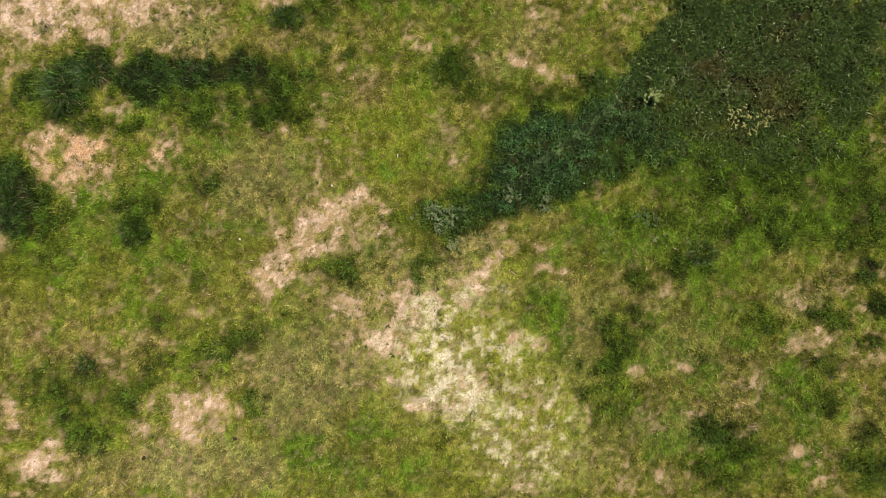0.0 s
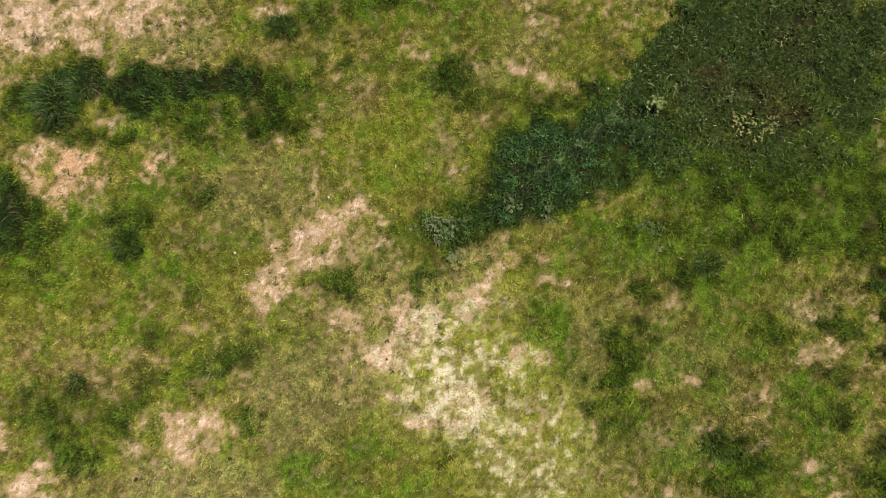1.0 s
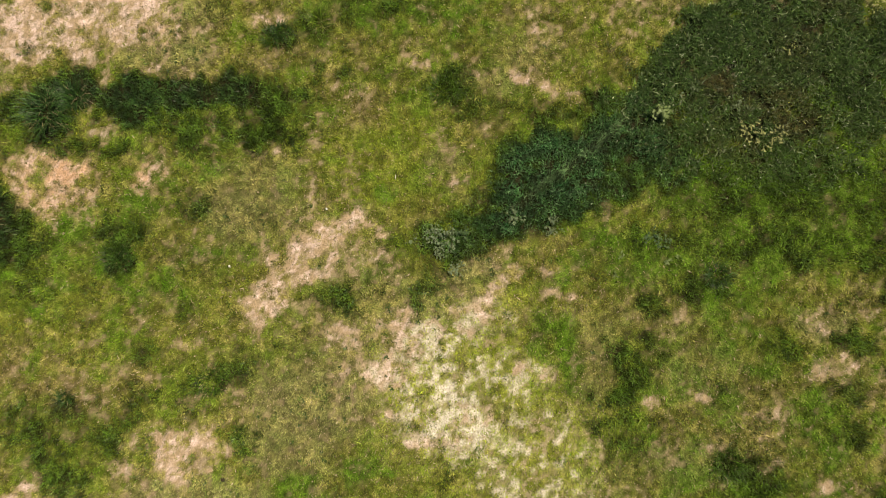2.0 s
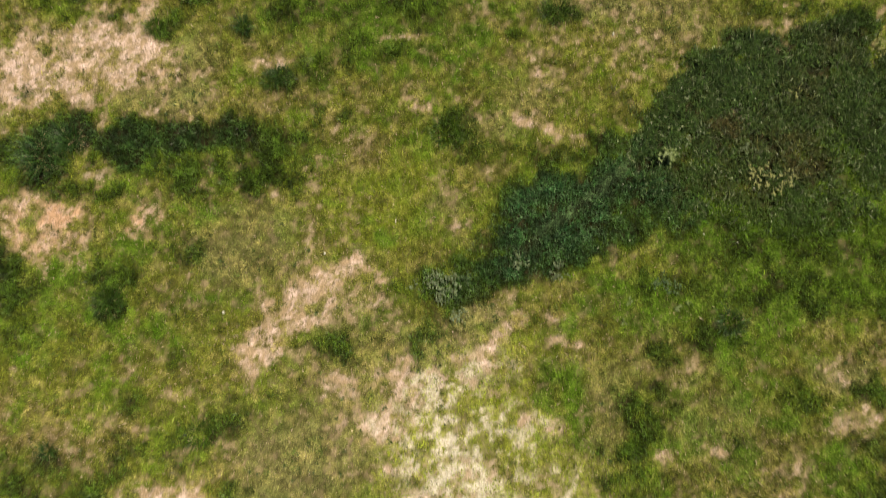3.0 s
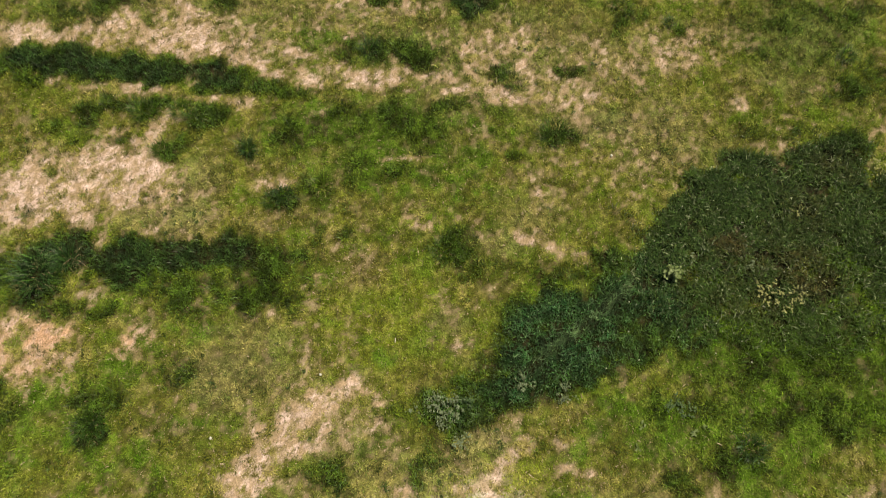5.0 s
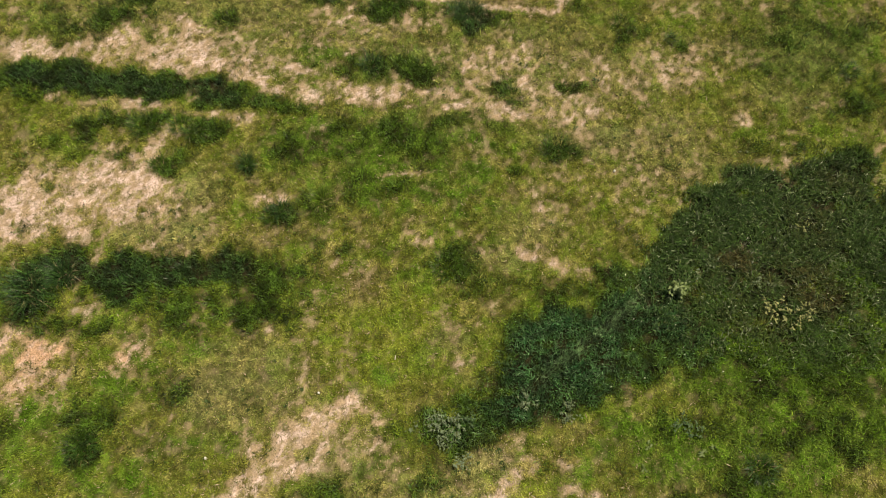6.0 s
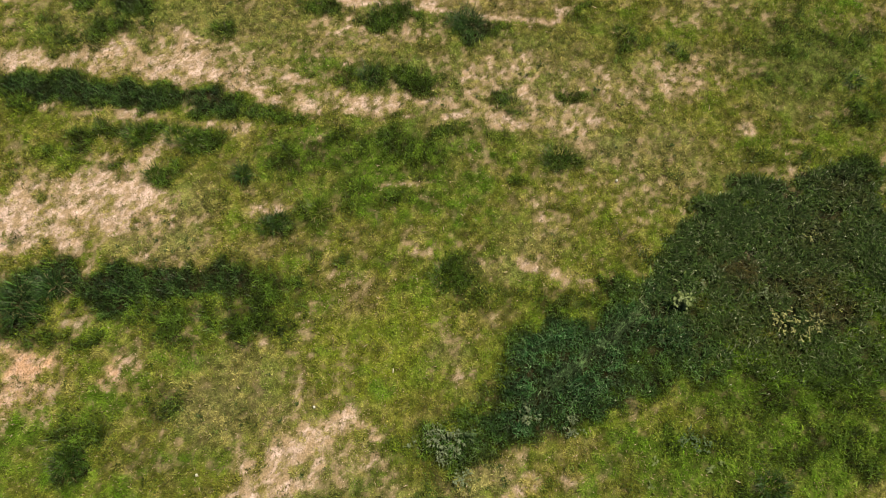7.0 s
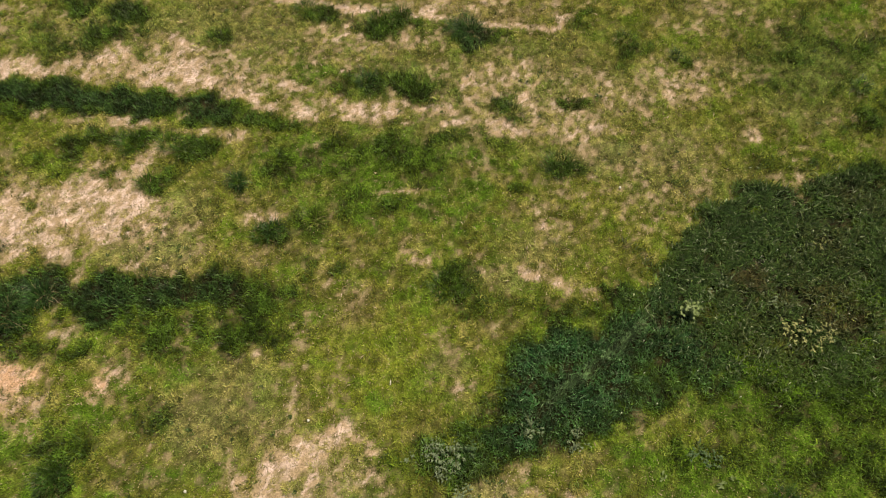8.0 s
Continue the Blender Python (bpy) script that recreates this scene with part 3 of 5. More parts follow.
patch(DRY, -1.89, 8.73, 0.33, 0.13, 91, 0.6)
patch(DRY, -2.15, 8.91, 0.39, 0.16, 176, 0.5)
patch(DRY, -1.25, 9.27, 0.20, 0.19, 119, 0.5)
patch(DRY, -2.30, 9.94, 0.20, 0.17, 162, 0.5)
patch(DRY, -1.64, 9.73, 0.26, 0.13, 92, 0.6)
patch(DRY, -1.91, 10.54, 0.81, 0.11, 171, 1)
patch(DRY, -1.58, 10.34, 0.35, 0.16, 91, 0.5)
patch(DRY, -0.70, 10.37, 0.95, 0.09, 168, 1)
patch(DRY, 0.23, 10.17, 0.67, 0.09, 168, 1)
patch(DRY, -0.34, 9.30, 0.25, 0.20, 91, 0.5)
patch(DRY, -0.07, 9.37, 0.26, 0.25, 160, 0.5)
patch(DRY, 1.41, 9.89, 0.80, 0.09, 167, 1)
patch(DRY, 2.72, 9.67, 0.79, 0.09, 167, 0.95)
patch(DRY, -2.73, 10.77, 0.82, 0.11, 170, 1)
patch(DRY, 3.40, 9.77, 0.35, 0.26, 77, 0.5)
patch(DRY, 0.89, 8.08, 0.38, 0.24, 177, 0.6)
patch(DRY, 1.29, 8.37, 0.38, 0.24, 177, 0.55)
patch(DRY, 0.99, 7.75, 0.50, 0.23, 177, 0.65)
patch(DRY, 0.47, 7.47, 0.37, 0.15, 177, 0.7)
patch(DRY, 0.58, 7.09, 0.49, 0.12, 177, 0.6)
patch(DRY, 1.50, 8.61, 0.32, 0.13, 177, 0.5)
patch(DRY, 1.55, 7.03, 0.49, 0.18, 177, 0.6)
patch(DRY, 2.22, 7.52, 0.37, 0.18, 178, 0.75)
patch(DRY, 2.45, 7.28, 0.31, 0.15, 178, 0.7)
patch(DRY, 2.07, 6.70, 0.73, 0.18, 177, 0.7)
patch(DRY, 2.88, 7.25, 0.19, 0.12, 179, 0.7)
patch(DRY, 3.10, 6.64, 0.49, 0.22, 178, 0.6)
patch(DRY, 3.72, 6.67, 0.61, 0.22, 177, 0.5)
patch(DRY, 2.84, 6.95, 0.37, 0.22, 179, 0.4)
patch(DRY, 3.52, 7.84, 0.38, 0.16, 177, 0.6)
patch(DRY, 3.30, 8.09, 0.25, 0.13, 178, 0.45)
patch(DRY, 3.84, 7.43, 0.37, 0.15, 178, 0.35)
patch(DRY, 3.78, 7.05, 0.37, 0.12, 177, 0.4)
patch(DRY, 4.48, 7.54, 0.37, 0.19, 179, 0.55)
patch(DRY, 5.16, 7.82, 0.25, 0.19, 6, 0.5)
patch(DRY, 4.79, 7.84, 0.25, 0.13, 179, 0.45)
patch(DRY, 5.54, 7.79, 0.20, 0.18, 40, 0.5)
patch(DRY, 6.12, 7.52, 0.32, 0.23, 7, 0.65)
patch(DRY, 5.94, 7.30, 0.25, 0.15, 2, 0.5)
patch(DRY, 5.22, 6.81, 0.49, 0.12, 177, 0.4)
patch(DRY, 6.42, 7.74, 0.25, 0.16, 2, 0.5)
patch(DRY, 5.25, 8.29, 0.38, 0.19, 179, 0.35)
patch(DRY, 4.65, 7.07, 0.49, 0.15, 177, 0.35)
patch(DRY, 6.99, 8.03, 0.20, 0.10, 73, 0.5)
patch(DRY, 7.00, 6.26, 0.23, 0.17, 59, 0.6)
patch(DRY, 2.29, 4.93, 0.35, 0.13, 177, 0.5)
patch(DRY, 3.06, 5.05, 0.21, 0.09, 178, 0.65)
patch(DRY, 2.15, 4.68, 0.29, 0.13, 178, 0.45)
patch(DRY, 7.29, 6.91, 0.61, 0.12, 177, 0.3)
patch(DRY, 9.13, 6.65, 0.61, 0.12, 177, 0.35)
patch(DRY, 4.78, 10.04, 0.40, 0.18, 178, 0.35)
patch(DRY, 7.62, 9.50, 0.79, 0.26, 178, 0.3)
patch(DRY, 1.39, 8.04, 1.51, 0.78, 177, 0.52)
patch(DRY, 2.29, 6.99, 1.71, 0.44, 177, 0.55)
patch(DRY, 4.11, 7.57, 1.75, 0.61, 177, 0.5)
patch(DRY, -1.39, 7.59, 1.86, 0.40, 176, 0.5)
patch(DRY, -5.25, 9.10, 1.56, 0.80, 173, 0.5)
patch(DRY, -1.25, 9.70, 1.58, 0.68, 176, 0.42)
patch(DRY, 0.78, 10.46, 1.62, 0.25, 176, 0.6)
patch(DRY, 5.67, 7.79, 1.39, 0.70, 179, 0.42)
patch(DRY, -3.81, 8.68, 1.03, 0.64, 172, 0.5)
patch(DRY, -2.60, -0.09, 1.23, 0.74, 33, 0.45)
patch(DRY, -5.55, -4.17, 1.09, 0.72, 177, 0.45)
patch(DRY, -1.09, -2.37, 1.35, 0.73, 32, 0.42)
patch(DRY, -8.10, 1.77, 0.99, 0.75, 176, 0.42)
patch(DRY, -2.28, 0.21, 0.86, 0.56, 23, 0.6)
patch(DRY, -1.73, 0.06, 0.56, 0.49, 88, 0.5)
patch(DRY, -3.49, -0.73, 0.74, 0.49, 33, 0.6)
patch(DRY, -8.05, 5.21, 1.28, 0.63, 172, 0.75)
patch(DRY, -7.27, 5.30, 1.40, 0.58, 174, 0.72)
patch(DRY, -6.44, 5.12, 1.27, 0.51, 174, 0.7)
patch(DRY, -8.04, 4.98, 2.50, 0.70, 177, 0.6)
patch(DRY, -5.93, 6.45, 0.41, 0.22, 44, 0.75)
patch(DRY, -7.11, 6.42, 0.48, 0.14, 175, 0.6)
patch(DRY, -6.44, 7.54, 0.76, 0.18, 170, 0.85)
patch(DRY, -8.58, 7.87, 0.23, 0.17, 123, 0.95)
patch(DRY, -7.04, 9.04, 0.91, 0.48, 172, 0.5)
# yellow-green turf
patch(YELLOW, -7.28, 2.92, 0.32, 0.31, 117, 0.6)
patch(YELLOW, -6.91, 2.78, 0.32, 0.31, 112, 0.4)
patch(YELLOW, -1.29, 1.85, 1.12, 0.75, 177, 0.55)
patch(YELLOW, -0.41, 2.06, 0.75, 0.50, 177, 0.6)
patch(YELLOW, -1.44, 1.23, 0.74, 0.37, 177, 0.6)
patch(YELLOW, -2.66, 1.78, 0.74, 0.38, 177, 0.4)
patch(YELLOW, -8.40, -0.94, 1.47, 0.73, 177, 0.4)
patch(YELLOW, -3.65, -5.64, 0.48, 0.30, 177, 0.5)
patch(YELLOW, -2.93, -5.68, 0.61, 0.36, 177, 0.5)
patch(YELLOW, -1.35, -5.63, 0.73, 0.36, 177, 0.4)
patch(YELLOW, -0.63, -3.00, 0.73, 0.43, 177, 1)
patch(YELLOW, -1.13, -3.23, 0.49, 0.24, 177, 0.7)
patch(YELLOW, -0.37, -2.77, 0.49, 0.30, 177, 0.9)
patch(YELLOW, 0.51, -2.32, 0.74, 0.49, 177, 0.8)
patch(YELLOW, 1.09, -2.96, 0.86, 0.61, 178, 0.75)
patch(YELLOW, 1.68, -3.48, 0.86, 0.73, 178, 0.6)
patch(YELLOW, 1.01, -2.22, 0.62, 0.37, 178, 0.7)
patch(YELLOW, 1.42, -1.26, 0.37, 0.25, 177, 0.8)
patch(YELLOW, 1.86, -4.70, 0.98, 0.72, 178, 0.7)
patch(YELLOW, 0.88, -4.89, 0.85, 0.48, 177, 0.6)
patch(YELLOW, 2.26, -4.23, 0.61, 0.60, 9, 0.6)
patch(YELLOW, 0.59, -5.72, 0.97, 0.48, 177, 0.6)
patch(YELLOW, 1.93, -5.78, 0.73, 0.48, 177, 0.5)
patch(YELLOW, 9.31, 1.51, 0.63, 0.50, 83, 0.4)
patch(YELLOW, 3.73, 0.13, 0.50, 0.37, 178, 0.3)
patch(YELLOW, 8.98, 0.39, 0.37, 0.19, 178, 0.4)
patch(YELLOW, 4.59, 0.09, 0.75, 0.25, 178, 0.35)
patch(YELLOW, -9.69, 10.75, 0.61, 0.47, 138, 0.4)
patch(YELLOW, -8.98, 7.44, 0.39, 0.28, 156, 0.5)
patch(YELLOW, 10.24, 9.34, 0.55, 0.37, 59, 0.5)
patch(YELLOW, 5.27, 6.43, 0.73, 0.43, 1, 0.3)
patch(YELLOW, 6.58, 9.05, 0.53, 0.33, 3, 0.3)
patch(YELLOW, 2.64, 7.89, 0.50, 0.31, 179, 0.4)
patch(YELLOW, 3.59, 4.33, 1.14, 0.75, 1, 0.25)
patch(YELLOW, 8.03, 5.00, 0.70, 0.27, 179, 0.3)
patch(YELLOW, 0.80, -3.92, 1.96, 1.93, 1, 0.45)
# fresh green turf
patch(GREEN, -5.38, 1.78, 0.87, 0.62, 176, 0.7)
patch(GREEN, -6.52, 0.95, 0.99, 0.62, 177, 0.6)
patch(GREEN, -7.76, 0.51, 0.75, 0.73, 128, 0.6)
patch(GREEN, -5.32, -0.22, 0.99, 0.49, 177, 0.7)
patch(GREEN, -8.51, -0.07, 0.98, 0.37, 177, 0.4)
patch(GREEN, -2.56, 4.56, 0.50, 0.38, 177, 0.7)
patch(GREEN, -0.94, 4.36, 1.25, 0.51, 178, 0.4)
patch(GREEN, -0.04, 4.64, 0.75, 0.38, 178, 0.6)
patch(GREEN, -1.19, 1.09, 0.37, 0.19, 178, 0.7)
patch(GREEN, -5.33, -0.83, 0.74, 0.49, 177, 0.6)
patch(GREEN, -7.43, -1.11, 1.47, 0.61, 177, 0.35)
patch(GREEN, -9.41, -2.85, 0.73, 0.61, 93, 0.5)
patch(GREEN, -7.48, -3.54, 1.46, 0.48, 177, 0.35)
patch(GREEN, -9.33, -5.02, 0.36, 0.24, 176, 0.5)
patch(GREEN, -2.91, -5.08, 0.73, 0.48, 177, 0.75)
patch(GREEN, -1.67, -4.66, 0.85, 0.48, 177, 0.6)
patch(GREEN, -2.44, -5.70, 1.33, 0.36, 177, 0.6)
patch(GREEN, -0.73, -5.42, 0.61, 0.60, 167, 0.55)
patch(GREEN, -3.14, -4.71, 0.37, 0.24, 177, 0.6)
patch(GREEN, -2.80, -2.05, 0.49, 0.37, 177, 0.4)
patch(GREEN, -1.76, -0.75, 0.74, 0.37, 177, 0.5)
patch(GREEN, -2.04, -1.47, 0.49, 0.37, 177, 0.35)
patch(GREEN, 2.12, -2.15, 0.62, 0.55, 179, 0.9)
patch(GREEN, 2.57, -2.91, 0.43, 0.37, 178, 0.8)
patch(GREEN, 2.43, -0.93, 0.49, 0.31, 178, 0.6)
patch(GREEN, 2.05, -1.16, 0.37, 0.25, 178, 0.5)
patch(GREEN, 0.28, -4.62, 0.49, 0.30, 177, 0.7)
patch(GREEN, 2.60, -2.42, 0.49, 0.37, 86, 0.6)
patch(GREEN, 5.48, -1.69, 0.74, 0.61, 180, 0.7)
patch(GREEN, 5.68, -2.43, 0.74, 0.61, 179, 0.6)
patch(GREEN, 6.27, -2.95, 0.74, 0.61, 180, 0.3)
patch(GREEN, 6.77, -2.73, 0.62, 0.49, 179, 0.5)
patch(GREEN, 7.56, -3.87, 0.50, 0.48, 27, 0.5)
patch(GREEN, 4.38, -5.66, 0.73, 0.48, 178, 0.5)
patch(GREEN, 7.96, -5.22, 0.62, 0.60, 26, 0.4)
patch(GREEN, 6.60, -5.40, 0.74, 0.60, 180, 0.5)
patch(GREEN, 6.37, -1.36, 0.99, 0.49, 178, 0.4)
patch(GREEN, 0.82, 4.41, 0.88, 0.64, 178, 0.6)
patch(GREEN, 1.30, 3.88, 0.63, 0.38, 178, 0.4)
patch(GREEN, 1.00, 2.75, 0.62, 0.50, 178, 0.4)
patch(GREEN, 8.43, 1.55, 0.76, 0.74, 45, 0.7)
patch(GREEN, 5.24, 0.43, 1.24, 0.62, 178, 0.7)
patch(GREEN, 7.10, 0.35, 1.25, 0.62, 178, 0.7)
patch(GREEN, 3.95, -0.38, 0.99, 0.50, 178, 0.7)
patch(GREEN, 5.91, -0.72, 0.99, 0.50, 178, 0.5)
patch(GREEN, 9.09, 1.90, 0.76, 0.74, 46, 0.5)
patch(GREEN, 8.29, -0.57, 1.00, 0.50, 178, 0.5)
patch(GREEN, 9.34, 0.25, 0.63, 0.61, 42, 0.5)
patch(GREEN, 3.35, 0.02, 0.50, 0.31, 178, 0.5)
patch(GREEN, -3.49, 9.84, 1.06, 0.68, 172, 0.35)
patch(GREEN, -2.43, 9.60, 0.79, 0.51, 173, 0.3)
patch(GREEN, -2.40, 8.60, 0.90, 0.48, 175, 0.6)
patch(GREEN, -0.75, 8.34, 1.14, 0.63, 176, 0.7)
patch(GREEN, -5.26, 10.48, 0.81, 0.52, 170, 0.35)
patch(GREEN, -2.55, 5.35, 0.59, 0.52, 157, 0.6)
patch(GREEN, -1.86, 5.58, 1.76, 0.93, 175, 0.7)
patch(GREEN, -3.62, 5.83, 0.71, 0.54, 167, 0.4)
patch(GREEN, -2.54, 4.76, 0.34, 0.25, 170, 0.4)
patch(GREEN, 0.70, 5.30, 0.70, 0.53, 177, 0.7)
patch(GREEN, 0.78, 6.41, 0.72, 0.57, 177, 0.5)
patch(GREEN, 1.09, 5.82, 0.71, 0.28, 177, 0.5)
patch(GREEN, 0.43, 4.65, 0.57, 0.51, 177, 0.6)
patch(GREEN, 10.04, 9.53, 1.08, 0.68, 6, 0.5)
patch(GREEN, 8.30, 8.11, 1.30, 0.93, 10, 0.4)
patch(GREEN, 8.06, 9.65, 0.80, 0.52, 5, 0.35)
patch(GREEN, 4.00, 9.38, 0.70, 0.64, 51, 0.3)
patch(GREEN, 1.66, 8.19, 0.51, 0.32, 178, 0.3)
patch(GREEN, 1.93, 5.92, 0.71, 0.28, 177, 0.4)
patch(GREEN, 7.72, 0.32, 3.12, 1.49, 178, 0.8)
patch(GREEN, 6.19, -4.17, 3.20, 2.41, 179, 0.62)
patch(GREEN, 8.73, 2.17, 1.51, 1.13, 84, 0.8)
patch(GREEN, 5.17, -0.68, 3.10, 0.74, 178, 0.7)
patch(GREEN, -7.78, -0.48, 2.46, 1.23, 177, 0.5)
patch(GREEN, -8.34, -3.75, 1.82, 1.20, 176, 0.3)
patch(GREEN, -1.94, -5.36, 2.43, 0.72, 177, 0.5)
patch(GREEN, 9.11, 8.22, 1.85, 1.36, 15, 0.6)
patch(GREEN, -1.39, 6.18, 2.26, 0.96, 176, 0.9)
patch(GREEN, 0.70, 5.30, 0.81, 0.66, 178, 0.5)
# brown, dying growth
patch(BROWN, -7.23, 2.23, 0.50, 0.15, 89, 0.4)
patch(BROWN, -8.16, 1.83, 0.37, 0.15, 177, 0.6)
patch(BROWN, -1.62, 2.87, 0.62, 0.50, 177, 0.6)
patch(BROWN, -4.82, 4.02, 0.75, 0.51, 177, 0.5)
patch(BROWN, -2.46, 3.79, 0.75, 0.51, 177, 0.3)
patch(BROWN, -3.70, 4.10, 0.75, 0.51, 177, 0.4)
patch(BROWN, -8.91, -2.14, 1.10, 0.49, 177, 0.7)
patch(BROWN, -7.83, -2.80, 0.97, 0.48, 177, 0.85)
patch(BROWN, -6.60, -2.49, 0.73, 0.36, 177, 0.6)
patch(BROWN, -9.39, -1.75, 0.37, 0.24, 176, 0.6)
patch(BROWN, -6.98, -3.08, 0.49, 0.30, 177, 0.6)
patch(BROWN, -6.91, -5.25, 0.85, 0.60, 176, 0.6)
patch(BROWN, 4.46, -2.13, 0.99, 0.61, 178, 0.3)
patch(BROWN, 5.80, -4.39, 1.23, 0.61, 178, 0.5)
patch(BROWN, 5.61, -3.65, 0.98, 0.49, 178, 0.4)
patch(BROWN, 6.68, -6.00, 0.98, 0.48, 178, 0.3)
patch(BROWN, 4.72, -3.98, 0.61, 0.49, 179, 0.35)
patch(BROWN, 6.60, -3.46, 0.49, 0.37, 179, 0.4)
patch(BROWN, 7.84, -1.55, 0.74, 0.49, 179, 0.3)
patch(BROWN, 8.82, -1.84, 0.74, 0.49, 179, 0.4)
patch(BROWN, 8.70, -3.55, 0.99, 0.73, 179, 0.4)
patch(BROWN, 8.85, -4.78, 0.74, 0.60, 1, 0.5)
patch(BROWN, 7.61, -1.41, 0.74, 0.37, 178, 0.4)
patch(BROWN, 6.14, 2.98, 0.38, 0.19, 178, 0.8)
patch(BROWN, 6.38, 2.65, 0.75, 0.32, 178, 0.35)
patch(BROWN, 7.50, 2.60, 0.75, 0.51, 179, 0.5)
patch(BROWN, 7.72, 2.08, 0.50, 0.25, 178, 0.6)
patch(BROWN, 7.96, 3.73, 0.76, 0.63, 83, 0.22)
patch(BROWN, 6.18, 1.52, 0.62, 0.38, 178, 0.4)
patch(BROWN, 5.98, 2.29, 0.75, 0.25, 178, 0.3)
patch(BROWN, 2.09, -0.30, 0.99, 0.31, 177, 0.5)
patch(BROWN, 0.84, -0.49, 0.49, 0.31, 177, 0.6)
patch(BROWN, 1.85, -0.10, 0.62, 0.15, 177, 0.4)
patch(BROWN, -5.34, 8.78, 0.78, 0.48, 171, 0.6)
patch(BROWN, -7.45, 9.23, 0.53, 0.32, 168, 0.5)
patch(BROWN, -6.67, 9.19, 0.28, 0.23, 141, 0.6)
patch(BROWN, 0.78, 10.46, 1.62, 0.27, 176, 0.85)
patch(BROWN, 2.10, 10.11, 1.33, 0.27, 177, 0.8)
patch(BROWN, -0.03, 10.55, 0.81, 0.18, 176, 0.8)
patch(BROWN, 2.93, 10.33, 0.81, 0.54, 179, 0.5)
patch(BROWN, 3.50, 5.27, 0.93, 0.53, 179, 0.3)
patch(BROWN, 8.52, 4.70, 0.70, 0.39, 3, 0.3)
patch(BROWN, 7.68, 3.84, 0.68, 0.37, 2, 0.2)
# thin grey-brown turf
patch(KHAKI, -5.44, 4.30, 0.75, 0.57, 176, 0.7)
patch(KHAKI, -6.06, 4.20, 0.50, 0.38, 176, 0.6)
patch(KHAKI, -4.17, 0.85, 1.11, 0.62, 177, 0.7)
patch(KHAKI, -3.66, 1.57, 0.87, 0.50, 177, 0.5)
patch(KHAKI, -2.25, -0.48, 0.86, 0.49, 177, 0.5)
patch(KHAKI, -3.07, 0.55, 0.50, 0.49, 123, 0.5)
patch(KHAKI, -2.96, -3.26, 1.34, 0.97, 177, 0.8)
patch(KHAKI, -3.79, -2.50, 0.73, 0.49, 177, 0.4)
patch(KHAKI, -1.84, -2.83, 0.73, 0.73, 156, 0.7)
patch(KHAKI, -3.36, -4.09, 1.10, 0.60, 177, 0.7)
patch(KHAKI, -5.70, -5.07, 1.33, 0.60, 177, 0.8)
patch(KHAKI, -4.37, -5.37, 0.73, 0.48, 177, 0.7)
patch(KHAKI, -7.88, -5.09, 0.60, 0.48, 175, 0.4)
patch(KHAKI, -0.43, -1.42, 0.61, 0.49, 88, 0.7)
patch(KHAKI, 3.22, -2.32, 0.61, 0.37, 87, 0.6)
patch(KHAKI, 3.06, -3.05, 0.37, 0.36, 25, 0.5)
patch(KHAKI, 4.23, -1.88, 0.99, 0.43, 178, 0.35)
patch(KHAKI, 5.03, -3.02, 0.86, 0.61, 178, 0.3)
patch(KHAKI, 4.55, -4.82, 0.86, 0.48, 178, 0.3)
patch(KHAKI, 3.05, -5.36, 0.73, 0.60, 178, 0.3)
patch(KHAKI, 7.80, -2.16, 0.62, 0.31, 178, 0.7)
patch(KHAKI, 0.20, 1.66, 0.37, 0.25, 178, 0.5)
patch(KHAKI, 1.93, 3.86, 0.63, 0.51, 178, 0.5)
patch(KHAKI, 1.39, 3.24, 0.75, 0.38, 178, 0.5)
patch(KHAKI, 0.71, -0.61, 0.62, 0.25, 178, 0.8)
patch(KHAKI, 0.20, -0.96, 0.49, 0.37, 178, 0.7)
patch(KHAKI, -1.32, -2.12, 0.74, 0.73, 156, 0.5)
patch(KHAKI, -3.94, 8.69, 0.65, 0.48, 168, 0.5)
patch(KHAKI, -4.97, 5.23, 0.60, 0.50, 151, 0.6)
patch(KHAKI, -5.24, 4.60, 0.68, 0.37, 172, 0.7)
patch(KHAKI, -7.44, 5.64, 0.70, 0.27, 174, 0.4)
patch(KHAKI, -8.29, 5.83, 0.50, 0.38, 151, 0.4)
patch(KHAKI, 3.85, 5.94, 1.07, 0.42, 178, 0.7)
patch(KHAKI, 4.82, 6.03, 0.96, 0.56, 1, 0.6)
patch(KHAKI, 5.13, 5.17, 0.94, 0.53, 1, 0.5)
patch(KHAKI, 6.09, 5.25, 0.70, 0.40, 2, 0.3)
patch(KHAKI, 8.93, 8.07, 1.28, 0.63, 1, 0.5)
patch(KHAKI, 8.20, 6.86, 0.99, 0.45, 180, 0.4)
patch(KHAKI, 6.82, 8.36, 1.02, 0.33, 178, 0.5)
patch(KHAKI, 8.57, 9.10, 0.79, 0.50, 5, 0.4)
patch(KHAKI, 6.91, 9.90, 1.07, 0.53, 179, 0.4)
patch(KHAKI, 10.23, 8.49, 0.70, 0.48, 57, 0.4)
patch(KHAKI, -1.57, -2.11, 1.47, 0.98, 177, 0.5)
patch(KHAKI, -1.04, -1.15, 0.98, 0.49, 177, 0.5)
patch(KHAKI, -5.20, 9.95, 3.97, 1.01, 176, 0.45)
patch(KHAKI, 1.88, 7.86, 3.13, 1.36, 177, 0.5)
patch(KHAKI, -1.25, 9.70, 1.98, 1.01, 175, 0.4)
